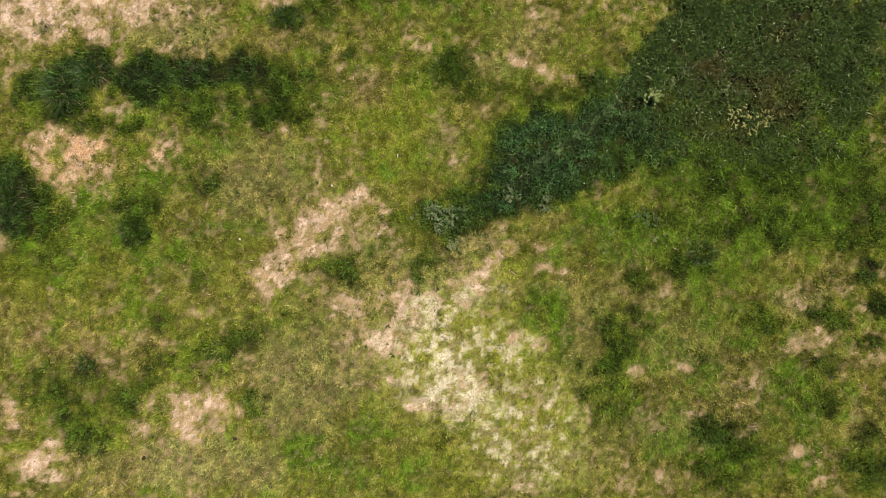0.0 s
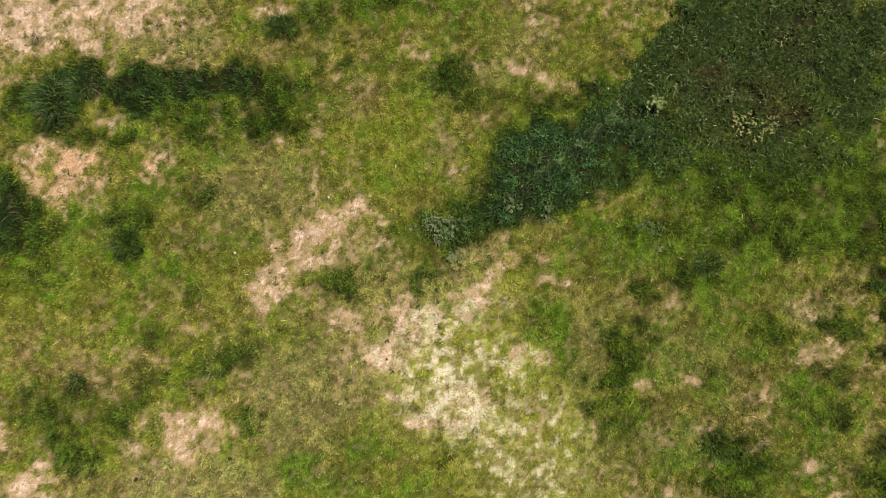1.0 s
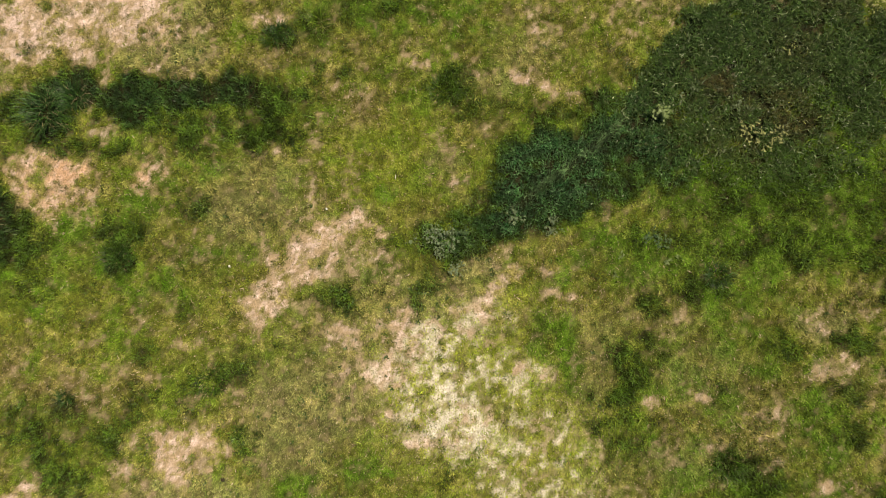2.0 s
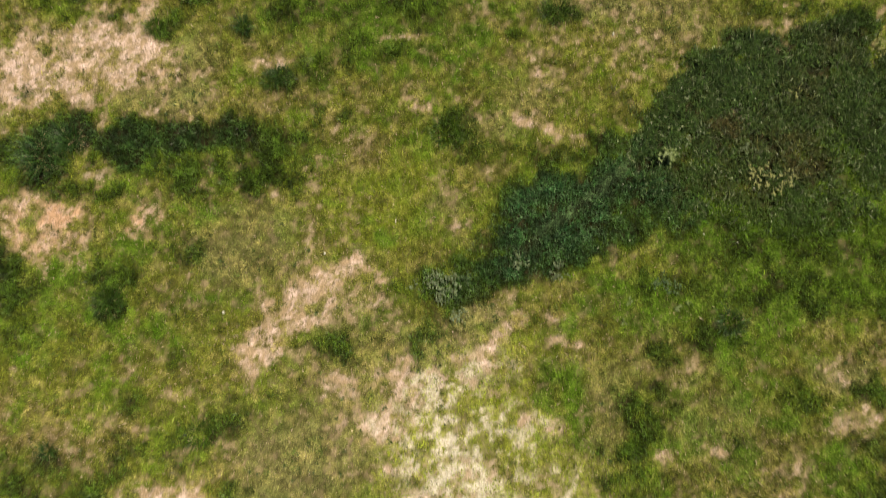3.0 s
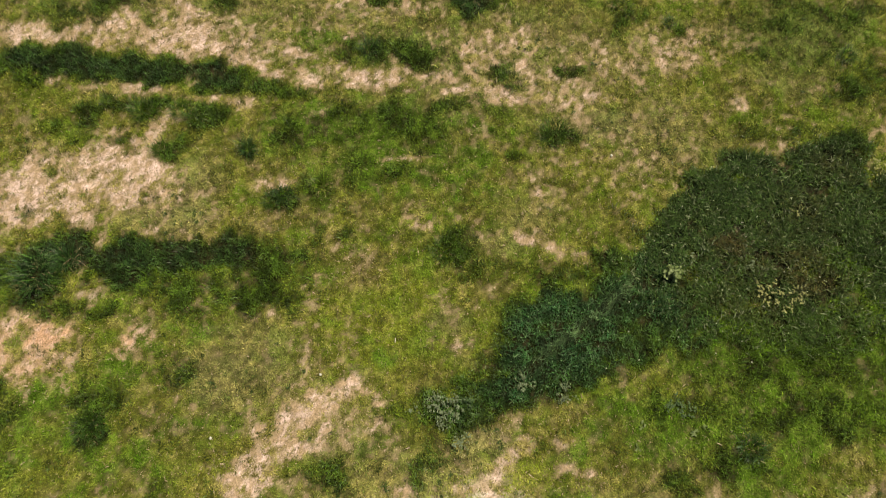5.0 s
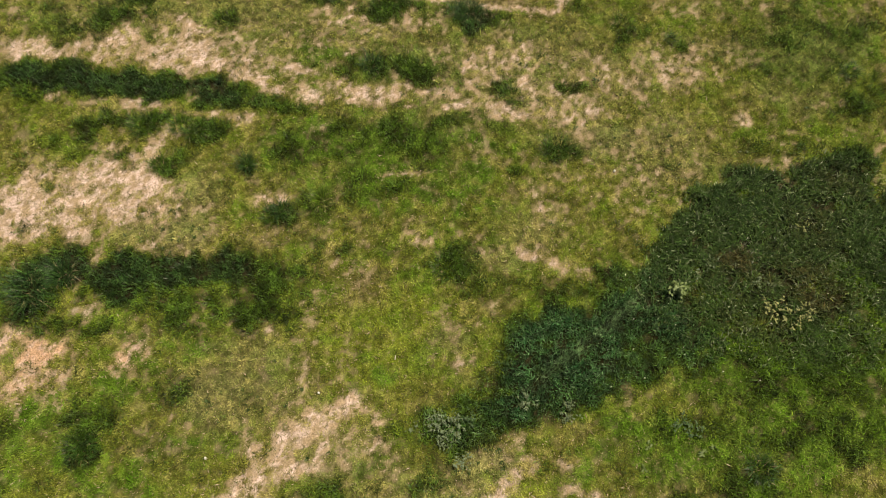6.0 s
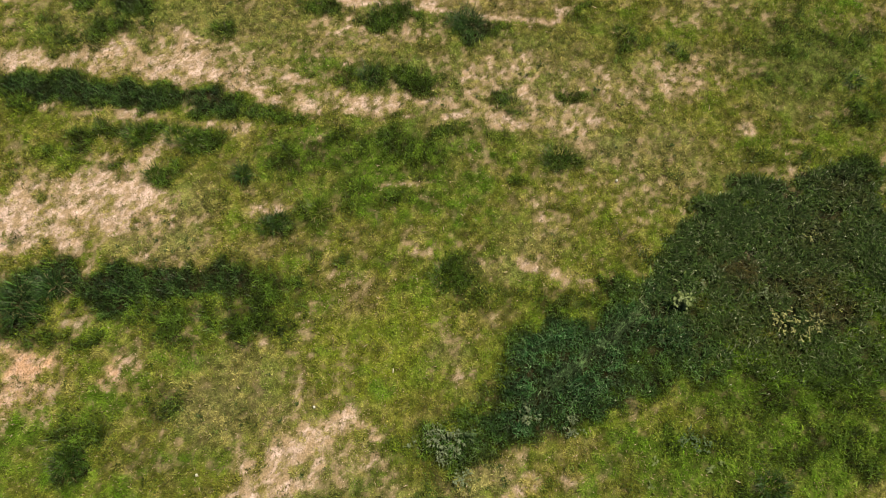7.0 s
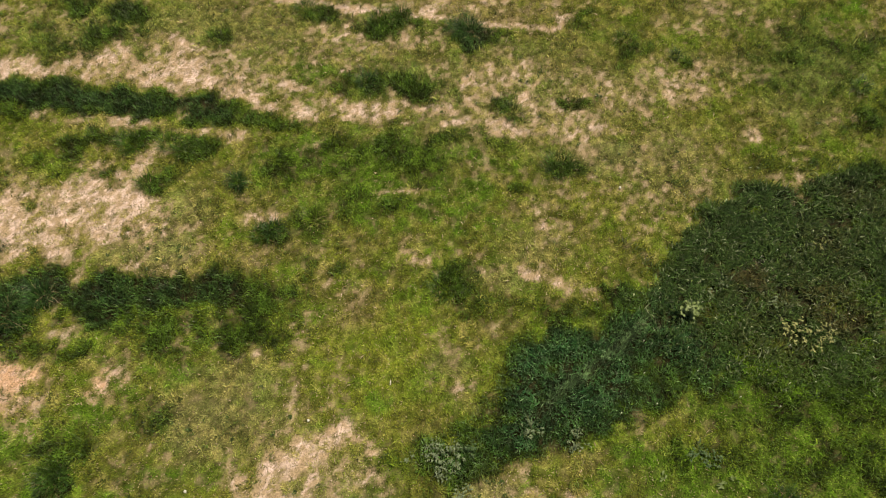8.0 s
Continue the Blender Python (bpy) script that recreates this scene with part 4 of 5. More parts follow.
# bleached, whitish thatch
patch(PALE, -0.58, -1.97, 0.55, 0.31, 177, 0.7)
patch(PALE, -1.16, -2.62, 0.55, 0.37, 177, 0.6)
patch(PALE, -0.34, -2.16, 0.49, 0.24, 177, 0.7)
patch(PALE, 0.20, -3.65, 0.86, 0.73, 178, 1)
patch(PALE, -0.01, -2.91, 0.74, 0.49, 177, 0.6)
patch(PALE, 0.94, -3.69, 0.49, 0.36, 178, 0.6)
patch(PALE, 0.05, -4.37, 0.61, 0.36, 177, 0.6)
patch(PALE, -0.42, -3.87, 0.61, 0.36, 177, 0.6)
patch(PALE, 2.00, -4.46, 0.86, 0.60, 178, 0.5)
patch(PALE, 1.28, -4.19, 0.49, 0.36, 178, 0.6)
patch(PALE, 0.87, -5.01, 0.61, 0.36, 177, 0.4)
patch(PALE, 1.96, -5.18, 0.61, 0.36, 177, 0.4)
patch(PALE, 1.56, -5.89, 0.61, 0.30, 177, 0.5)
patch(PALE, 2.39, -1.67, 0.37, 0.15, 178, 0.5)
patch(PALE, 1.53, -2.86, 0.49, 0.24, 178, 0.6)
patch(PALE, 0.59, -3.18, 0.49, 0.49, 4, 0.6)
patch(PALE, 0.41, -1.71, 0.43, 0.31, 178, 0.5)
patch(PALE, 0.10, -3.16, 1.59, 1.33, 177, 0.75)
patch(PALE, 1.62, -4.69, 1.34, 1.32, 5, 0.68)
patch(PALE, -0.60, -2.40, 0.86, 0.61, 177, 0.5)
patch(PALE, 0.78, -1.72, 0.86, 0.61, 178, 0.4)
# rust-coloured thatch
patch(RUSTY, -7.61, 1.94, 0.49, 0.35, 176, 0.6)
patch(RUSTY, -8.23, 1.78, 0.87, 0.62, 176, 0.35)
patch(RUSTY, -6.13, 1.62, 0.49, 0.31, 177, 0.4)
patch(RUSTY, 6.14, 2.98, 0.38, 0.19, 178, 0.5)
patch(RUSTY, 5.77, -0.03, 0.19, 0.15, 179, 0.6)

# beyond the patches the meadow goes on in the same mixture
AWAY = smooth(11.0, 14.0, np.maximum(np.abs(PX), np.abs(PY - 2.5)))
LUSH = np.maximum(LUSH, AWAY * smooth(0.62, 0.8, lattice(PX, PY, 2.1, 21)))
DRY = np.maximum(DRY, AWAY * 0.8 * smooth(0.62, 0.8, lattice(PX, PY, 1.6, 22)))
BROWN = np.maximum(BROWN, AWAY * 0.7 * smooth(0.55, 0.8, lattice(PX, PY, 2.4, 23)))
# growth changes tuft by tuft: each patch is broken up by noise where it thins out
TUFT = np.clip(0.5 + 1.7 * (0.4 * MID + 0.45 * SMALL + 0.15 * FINE - 0.5), 0, 1)
TUFT_B = np.clip(0.5 + 1.7 * (0.5 * lattice(PX, PY, 0.5, 12) + 0.5 * lattice(PX, PY, 0.2, 13) - 0.5), 0, 1)
GRIT = np.clip(0.5 + 1.6 * (0.5 * FINE + 0.5 * lattice(PX, PY, 0.05, 14) - 0.5), 0, 1)
DARK = smooth(0.5, 0.95, LUSH)                       # the coarse blue-green grass, against tufts that are merely taller
LUSH = smooth(-0.42, 0.44, LUSH - 0.12 - 0.72 * TUFT_B)
FLECK = np.clip(0.5 + 2.0 * (0.22 * MID + 0.40 * SMALL + 0.38 * FINE - 0.5), 0, 1)
DRY = np.maximum(DRY, 0.24 * smooth(0.2, 0.8, lattice(PX, PY, 1.1, 15)) * (1 - GREEN)) * (1 - 0.9 * LUSH)
WORN = 0.95 * smooth(-0.42, 0.66, 1.35 * DRY - 0.10 - 0.92 * FLECK) * (1 - 0.8 * LUSH)
WORN = WORN * (1 - 0.5 * smooth(0.58, 0.74, 0.5 * lattice(PX, PY, 0.34, 16) + 0.5 * lattice(PX, PY, 0.13, 17)))
YELLOW = np.clip(YELLOW * (0.6 + 0.8 * (1 - TUFT)), 0, 1)
BLOB = 0.45 * lattice(PX, PY, 0.21, 18) + 0.35 * lattice(PX, PY, 0.11, 19) + 0.20 * lattice(PX, PY, 0.06, 20)
PALE = np.clip(PALE * (0.15 + 1.0 * smooth(0.28, 0.80, FLECK)) * (1 - 0.75 * smooth(0.47, 0.62, BLOB)), 0, 1)
WORN = np.maximum(WORN * (1 - 0.6 * smooth(0.50, 0.70, 0.6 * BLOB + 0.4 * GRIT)), 0.8 * PALE)
GREEN = np.clip(np.maximum(1.25 * GREEN, 0.42) * (0.25 + 1.5 * TUFT_B), 0, 1)
BROWN = np.clip(np.maximum(BROWN, 0.25 * (1 - LUSH)) * (1 - 0.7 * PALE) * (1 - 0.6 * YELLOW) * (0.15 + 1.7 * (1 - TUFT_B)), 0, 1)
# two trails of bent grass that animals have trodden through the dark growth
BENT = np.maximum(*(smooth(0.16, 0.03, np.abs((PX - x) * s - (PY - y) * c + 0.25 * WX) + 0.5 * np.maximum(0, np.abs((PX - x) * c + (PY - y) * s) - half))
                    for x, y, c, s, half in ((2.75, 1.40, 0.80, 0.60, 1.3), (3.6, 2.0, 0.75, 0.66, 0.5))))

C_MEADOW, C_LUSH, C_GREEN = np.array((0.160, 0.155, 0.024)), np.array((0.026, 0.066, 0.020)), np.array((0.075, 0.162, 0.012))
C_YELLOW, C_BROWN, C_STRAW = np.array((0.27, 0.315, 0.032)), np.array((0.165, 0.128, 0.048)), np.array((0.46, 0.355, 0.28))
C_TEAL = np.array((0.027, 0.098, 0.036))
C_RUST = np.array((0.52, 0.29, 0.19))
C_KHAKI, C_HAY, C_PALE = np.array((0.235, 0.212, 0.100)), np.array((0.345, 0.285, 0.115)), np.array((0.57, 0.55, 0.475))
C_SOIL, C_THATCH, C_DUST = np.array((0.060, 0.056, 0.015)), np.array((0.30, 0.215, 0.145)), np.array((0.58, 0.43, 0.41))


def blend(a, b, w):
    return a + (b - a) * np.asarray(w)[..., None]


def at(field, x, y):
    return field[np.clip(((y - Y0) / CELL).astype(int), 0, len(GY) - 1), np.clip(((x - X0) / CELL).astype(int), 0, len(GX) - 1)]


# ---- ground: one sheet, finely uneven under the meadow, out to the horizon ----
def steps(lo, hi, fine):
    inner = np.arange(lo, hi + fine / 2, fine)
    grow = np.cumsum(0.3 * 1.35 ** np.arange(28))
    return np.concatenate([lo - grow[::-1], inner, hi + grow])


def build_ground():
    xs, ys = steps(-11.6, 11.6, 0.055), steps(-7.4, 12.0, 0.055)
    x, y = (a.ravel() for a in np.meshgrid(xs, ys))
    inside = smooth(0.0, -0.8, np.maximum(np.abs(x) - 11.6, np.abs(y - 2.3) - 9.7))
    z = at(RELIEF, x, y) * inside
    nx, ny = len(xs), len(ys)
    i, j = (a.ravel() for a in np.meshgrid(np.arange(nx - 1), np.arange(ny - 1)))
    quads = np.stack([j * nx + i, j * nx + i + 1, (j + 1) * nx + i + 1, (j + 1) * nx + i], 1)
    worn = at(WORN, x, y) * inside + (1 - inside) * 0.5 * lattice(x, y, 9.0, 31)
    # mossy thatch in the grass's hue, halved to paint shade between blades
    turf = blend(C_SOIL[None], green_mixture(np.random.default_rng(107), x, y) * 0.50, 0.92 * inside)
    # almost black under tall grass, standing in for the shadow in its gaps
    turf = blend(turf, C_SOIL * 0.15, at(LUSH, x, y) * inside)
    dusty = smooth(0.36, 0.62, 0.4 * at(BLOB, x, y) + 0.25 * at(FINE, x, y) + 0.35 * at(GRIT, x, y)) * inside + 0.5 * (1 - inside)
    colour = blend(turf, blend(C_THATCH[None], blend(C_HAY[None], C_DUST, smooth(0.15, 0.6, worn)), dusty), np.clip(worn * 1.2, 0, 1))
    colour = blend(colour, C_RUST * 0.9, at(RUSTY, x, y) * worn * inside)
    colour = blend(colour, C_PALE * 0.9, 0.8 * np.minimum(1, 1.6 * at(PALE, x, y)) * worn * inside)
    # far soil coloured darker for the shadows of blades missing there
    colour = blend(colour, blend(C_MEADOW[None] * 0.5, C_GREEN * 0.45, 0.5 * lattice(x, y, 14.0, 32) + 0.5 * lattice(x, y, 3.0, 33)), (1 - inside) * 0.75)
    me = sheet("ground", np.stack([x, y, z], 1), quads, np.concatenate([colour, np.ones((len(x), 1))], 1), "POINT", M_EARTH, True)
    return tagged(new("ground", me), "uneven meadow soil with pale dry thatch", "ground", kind="structure")


def sheet(name, co, quads, colours, domain, mat, rounded=False):
    """A mesh from arrays: places, four-cornered faces, and a colour for each point or face."""
    me = bpy.data.meshes.new(name)
    me.vertices.add(len(co))
    me.vertices.foreach_set("co", np.ascontiguousarray(co, np.float32).ravel())
    me.loops.add(quads.size)
    me.loops.foreach_set("vertex_index", np.ascontiguousarray(quads, np.int32).ravel())
    me.polygons.add(len(quads))
    me.polygons.foreach_set("loop_start", np.arange(0, quads.size, 4, dtype=np.int32))
    if rounded:
        me.polygons.foreach_set("use_smooth", np.ones(len(quads), bool))
    tint = me.attributes.new("tint", "FLOAT_COLOR", domain)
    tint.data.foreach_set("color", np.ascontiguousarray(colours, np.float32).ravel())
    me.materials.append(mat)
    me.update(calc_edges=True)
    return me


# ---- grass: every blade is a bent leaf of its own ----
def blades(name, x, y, length, width, lean, heading, colour, mat, lift=0.0):
    n = len(x)
    z = at(RELIEF, x, y) - 0.004 + lift
    out = np.stack([np.cos(heading), np.sin(heading)], 1)
    side = np.stack([-out[:, 1], out[:, 0]], 1) * (width / 2)[:, None]
    low, high = lean * 0.7, np.minimum(lean * 1.35, 1.62)
    half = length * 0.5
    foot = np.stack([x, y, z], 1)
    mid = foot + np.concatenate([out * (half * np.sin(low))[:, None], (half * np.cos(low))[:, None]], 1)
    tip = mid + np.concatenate([out * (half * np.sin(high))[:, None], (half * np.cos(high))[:, None]], 1)
    wide = np.concatenate([side, np.zeros((n, 1))], 1)
    co = np.stack([foot, mid + wide, tip, mid - wide], 1).reshape(-1, 3)
    me = sheet(name, co, np.arange(4 * n).reshape(-1, 4), np.concatenate([np.clip(colour, 0, 1), np.ones((n, 1))], 1), "FACE", mat)
    return new(name, me)


def sow(rng, count, x0, y0, x1, y1):
    return rng.uniform(x0, x1, count), rng.uniform(y0, y1, count)


def green_mixture(rng, x, y):
    """The colour of each living blade by where it grows."""
    n = len(x)
    toss = lambda field, k=1.0: np.clip(at(field, x, y) * k + rng.normal(0, 0.1, n), 0, 1)
    colour = np.repeat(C_MEADOW[None], n, 0)
    colour = blend(colour, C_YELLOW, toss(YELLOW))
    colour = blend(colour, C_GREEN, toss(GREEN, 1.0))
    colour = blend(colour, C_BROWN, toss(BROWN, 0.8))
    colour = blend(colour, C_KHAKI, toss(KHAKI, 0.85))
    colour = blend(colour, C_YELLOW, 0.75 * smooth(0.5, 0.9, at(YELLOW, x, y)))
    colour = blend(colour, C_YELLOW * 1.1, 0.5 * np.minimum(1, 2 * at(PALE, x, y)))
    colour = blend(colour, C_GREEN * 0.8, toss(LUSH, 0.8))
    colour = blend(colour, C_LUSH, toss(DARK, 0.9) * at(LUSH, x, y))
    colour = blend(colour, C_BROWN * 1.2, 0.65 * smooth(0.35, 0.8, at(DRY, x, y)) * (1 - np.maximum(at(YELLOW, x, y), np.minimum(1, 2 * at(PALE, x, y)))))
    clump, speck = lattice(x, y, 0.10, 42), lattice(x, y, 0.05, 44)
    hay = smooth(0.50, 0.72, 0.6 * at(BLOB, x, y) + 0.4 * clump) * (0.45 + 0.55 * np.minimum(1, 2 * at(DRY, x, y) + at(BROWN, x, y)))
    colour = blend(colour, C_HAY, 0.85 * hay * (1 - at(LUSH, x, y)) * (1 - 0.8 * at(GREEN, x, y)) * (1 - 0.5 * at(YELLOW, x, y)))
    # uneven tuft tone, brights capped; its dark side paints shadow between tufts
    tone = 0.5 * (at(MID, x, y) - 0.5) + 0.6 * (at(SMALL, x, y) - 0.5) + 0.7 * (clump - 0.5) + 0.8 * (speck - 0.5)
    return colour * np.exp(np.minimum(tone, 0.40) + rng.normal(0, 0.21, n))[:, None]


build_ground()


def meadow(name, label, seed, count, box, scale):
    rng = np.random.default_rng(seed)
    x, y = sow(rng, count, *box)
    worn, lush, brown = at(WORN, x, y), at(LUSH, x, y), at(BROWN, x, y)
    keep = rng.random(len(x)) < (1 - 0.88 * worn) * (1 - 0.85 * lush) * (1 - 0.9 * lush * at(DARK, x, y)) * (0.22 + 0.78 * smooth(0.30, 0.58, 0.3 * at(SMALL, x, y) + 0.7 * at(FINE, x, y)))
    x, y, worn, lush, brown = x[keep], y[keep], worn[keep], lush[keep], brown[keep]
    n = len(x)
    length = scale * 0.052 * (1 + 0.5 * lush + 0.3 * at(GREEN, x, y)) * (1 - 0.4 * worn) * (0.7 + 0.6 * at(MID, x, y)) * np.exp(rng.normal(0, 0.25, n))
    width = scale * 0.0090 * np.exp(rng.normal(0, 0.2, n))
    lean = np.clip(rng.normal(0.82, 0.28, n), 0.15, 1.45)
    heading = 2 * math.pi * (2 * lattice(x, y, 0.14, 41) + 0.3 * rng.normal(0, 1, n))
    colour = green_mixture(rng, x, y)
    dead = rng.random(n) < np.clip(0.03 + 0.5 * worn + 0.15 * brown - 0.3 * lush, 0.0, 1)
    colour[dead] = blend(C_BROWN[None], C_STRAW, rng.random(dead.sum()))
    tagged(blades(name, x, y, length, width, lean, heading, colour, M_GRASS), label, "grass", kind="stuff")


meadow("meadow_grass", "mixed green and yellowing pasture grass", 101, 1550000, (-11.4, -7.2, 11.6, 11.8), 1.0)
meadow("outer_meadow_grass", "mixed green and yellowing pasture grass", 102, 150000, (-23.5, -19.5, 23.5, 25.5), 1.8)


def tall_grass():
    """Tall coarse dark grass where the meadow is lush."""
    rng = np.random.default_rng(104)
    x, y = sow(rng, 1350000, -11.4, -7.2, 11.6, 11.8)
    lush = at(LUSH, x, y)
    keep = rng.random(len(x)) < lush * (0.42 + 0.58 * smooth(0.3, 0.6, 0.5 * at(TUFT, x, y) + 0.5 * at(GRIT, x, y)))
    x, y, lush = x[keep], y[keep], lush[keep]
    n = len(x)
    dark, bent = at(DARK, x, y), at(BENT, x, y)
    length = (0.15 - 0.02 * dark) * (0.5 + 0.5 * lush) * (0.75 + 0.5 * at(MID, x, y)) * np.exp(rng.normal(0, 0.25, n))
    width = 0.0095 * np.exp(rng.normal(0, 0.25, n))
    lean = np.clip(rng.normal(0.66, 0.28, n) + 0.15 * bent, 0.1, 1.4)
    heading = 2 * math.pi * (1.5 * lattice(x, y, 0.16, 43) + 0.34 * rng.normal(0, 1, n))
    heading = np.where((bent > 0.3) & (rng.random(n) < 0.5), 0.72 + rng.normal(0, 0.35, n), heading)
    colour = blend(np.array((0.062, 0.116, 0.014))[None], blend(C_LUSH[None], C_TEAL, at(TEAL, x, y)), np.clip(dark - 0.5 * at(GREEN, x, y) + rng.normal(0, 0.12, n), 0, 1))
    # a share of blades coloured paler to paint grey-teal glints of sky
    colour = blend(colour, blend(np.array((0.065, 0.11, 0.028))[None], np.array((0.14, 0.22, 0.12)), at(TEAL, x, y)), (rng.random(n) < 0.10 + 0.13 * at(TEAL, x, y)) * 0.8)
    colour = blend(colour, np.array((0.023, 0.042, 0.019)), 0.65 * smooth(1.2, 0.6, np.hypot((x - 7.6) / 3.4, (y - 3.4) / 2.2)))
    colour = blend(colour, np.array((0.075, 0.062, 0.026)), np.clip(0.45 * at(BROWN, x, y) + rng.normal(0, 0.1, n), 0, 1))
    colour = blend(colour, np.array((0.12, 0.17, 0.08)), 0.55 * bent)
    # clump tone kept low, so its dark spots paint the shaded gaps between blades
    tone = -0.40 + 0.9 * (lattice(x, y, 0.26, 47) - 0.5) + 0.8 * (at(SMALL, x, y) - 0.5) + 2.0 * (lattice(x, y, 0.09, 46) - 0.5) + 1.6 * (lattice(x, y, 0.045, 45) - 0.5) + rng.normal(0, 0.46, n)
    colour = colour * np.exp(np.minimum(tone, 0.6))[:, None]
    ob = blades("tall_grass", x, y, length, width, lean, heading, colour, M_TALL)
    tagged(ob, "tall lush dark green coarse grass", "grass", kind="stuff")


tall_grass()


def weed_carpet():
    """Low small-leaved weeds under and between the tall grass."""
    rng = np.random.default_rng(105)
    x, y = sow(rng, 260000, 3.0, 0.0, 11.4, 6.6)
    there = at(LUSH, x, y) * smooth(1.15, 0.6, np.hypot((x - 7.6) / 3.9, (y - 3.1) / 2.4))
    keep = rng.random(len(x)) < there * smooth(0.3, 0.65, 0.5 * at(TUFT, x, y) + 0.5 * at(GRIT, x, y))
    x, y = x[keep], y[keep]
    n = len(x)
    colour = blend(np.array((0.042, 0.078, 0.020))[None] * 1.1, C_BROWN * 0.45, np.clip(at(BROWN, x, y) + rng.normal(0, 0.2, n), 0, 1))
    colour = blend(colour, np.array((0.17, 0.19, 0.12)), (rng.random(n) < 0.10) * 0.9) * np.exp(rng.normal(0, 0.35, n))[:, None]
    ob = blades("weed_carpet", x, y, 0.14 * np.exp(rng.normal(0, 0.25, n)), 0.017 * np.exp(rng.normal(0, 0.25, n)),
                np.clip(rng.normal(0.8, 0.25, n), 0.2, 1.3), rng.uniform(0, 6.283, n), colour, M_TALL)
    tagged(ob, "low dark small-leaved weeds under tall grass", "weeds", kind="stuff")


weed_carpet()


def dark_seedlings():
    """Tiny dark rosettes dotted over the thin grey-brown turf."""
    rng = np.random.default_rng(108)
    x, y = sow(rng, 9000, -11.0, -7.0, 11.4, 11.6)
    keep = rng.random(len(x)) < smooth(0.25, 0.8, at(KHAKI, x, y)) * (1 - at(LUSH, x, y)) * (0.25 + 0.75 * smooth(0.4, 0.6, at(MID, x, y)))
    size = rng.uniform(0.018, 0.05, keep.sum())
    leaves = 11
    x, y, size = (np.repeat(a, leaves) for a in (x[keep], y[keep], size))
    n = len(x)
    colour = blend(np.array((0.030, 0.048, 0.014))[None], C_GREEN * 0.5, 0.5 * rng.random(n)) * np.exp(rng.normal(0, 0.3, n))[:, None]
    ob = blades("seedlings", x + rng.normal(0, 0.35, n) * size, y + rng.normal(0, 0.35, n) * size, size * rng.uniform(0.9, 1.6, n), size * 0.45,
                np.clip(rng.normal(1.05, 0.2, n), 0.4, 1.4), rng.uniform(0, 6.283, n), colour, M_TALL, 0.02)
    tagged(ob, "tiny dark weed seedlings dotted over thin turf", "weeds", kind="stuff")


dark_seedlings()


def straw():
    """Flattened dead straw on the worn patches."""
    rng = np.random.default_rng(103)
    x, y = sow(rng, 700000, -11.4, -7.2, 11.6, 11.8)
    keep = rng.random(len(x)) < at(WORN, x, y) * 0.5
    x, y = x[keep], y[keep]
    n = len(x)
    colour = blend(blend(C_STRAW[None], C_DUST, rng.random(n)), C_RUST, at(RUSTY, x, y)) * np.exp(rng.normal(0, 0.25, n))[:, None]
    colour = blend(colour, C_BROWN * 0.9, 0.9 * smooth(0.60, 0.32, 0.5 * at(BLOB, x, y) + 0.25 * at(FINE, x, y) + 0.25 * at(GRIT, x, y)))
    colour = blend(colour, C_PALE, 0.6 * at(PALE, x, y))
    ob = blades("dead_straw", x, y, 0.038 * np.exp(rng.normal(0, 0.3, n)), 0.0075 * np.exp(rng.normal(0, 0.2, n)),
                np.clip(rng.normal(1.2, 0.15, n), 0.6, 1.45), rng.uniform(0, 6.283, n), colour, M_STRAW)
    tagged(ob, "pale dead straw flattened on worn ground", "straw", kind="stuff")


straw()


# ---- plants and small things that stand in the meadow ----
def height(x, y):
    return float(at(RELIEF, np.array([x]), np.array([y]))[0])


def part(name, me, parent, m=None, label=""):
    """Links a mesh as one part under a thing."""
    ob = new(name, me)
    ob.parent = parent
    if m is not None:
        ob.matrix_basis = m
    return tagged(ob, label)


def base(name, x, y, label, category, group=""):
    ob = new(name)
    ob.empty_display_size = 0.1
    ob.matrix_basis = pose(x, y, height(x, y))
    return tagged(ob, label, category, group)


def leaf_mesh(name, length, width, mat, fold=0.22, droop=0.35):
    """A pointed leaf along +x, folded along its midrib and drooping to its tip."""
    bm = bmesh.new()
    rows = []
    for u in (0.0, 0.18, 0.42, 0.68, 0.88, 1.0):
        half = width / 2 * (math.sin(math.pi * min(1.0, u * 0.93 + 0.05)) ** 0.75)
        z = length * (0.10 * u - droop * u * u)
        x = length * (u - 0.12 * u * u)
        rows.append([bm.verts.new((x, s * half, z + abs(s) * half * fold * 2)) for s in (-1, 0, 1)])
    for a, b in zip(rows, rows[1:]):
        for k in range(2):
            bm.faces.new((a[k], b[k], b[k + 1], a[k + 1]))
    me = bpy.data.meshes.new(name)
    bm.to_mesh(me)
    bm.free()
    me.polygons.foreach_set("use_smooth", [True] * len(me.polygons))
    me.materials.append(mat)
    return me


def stem_mesh(name, end, mat, thick=0.006):
    """A thin tapered stem from the root to its end, bowed outwards."""
    bm = bmesh.new()
    end = Vector(end)
    rings = []
    for k in range(4):
        u = k / 3
        mid = Vector((end.x * u, end.y * u, end.z * (u ** 0.75)))
        r = thick * (1 - 0.6 * u)
        rings.append([bm.verts.new(mid + Vector((r * math.cos(q * 2.094), r * math.sin(q * 2.094), 0))) for q in range(3)])
    for a, b in zip(rings, rings[1:]):
        for q in range(3):
            bm.faces.new((a[q], a[(q + 1) % 3], b[(q + 1) % 3], b[q]))
    me = bpy.data.meshes.new(name)
    bm.to_mesh(me)
    bm.free()
    me.materials.append(mat)
    return me


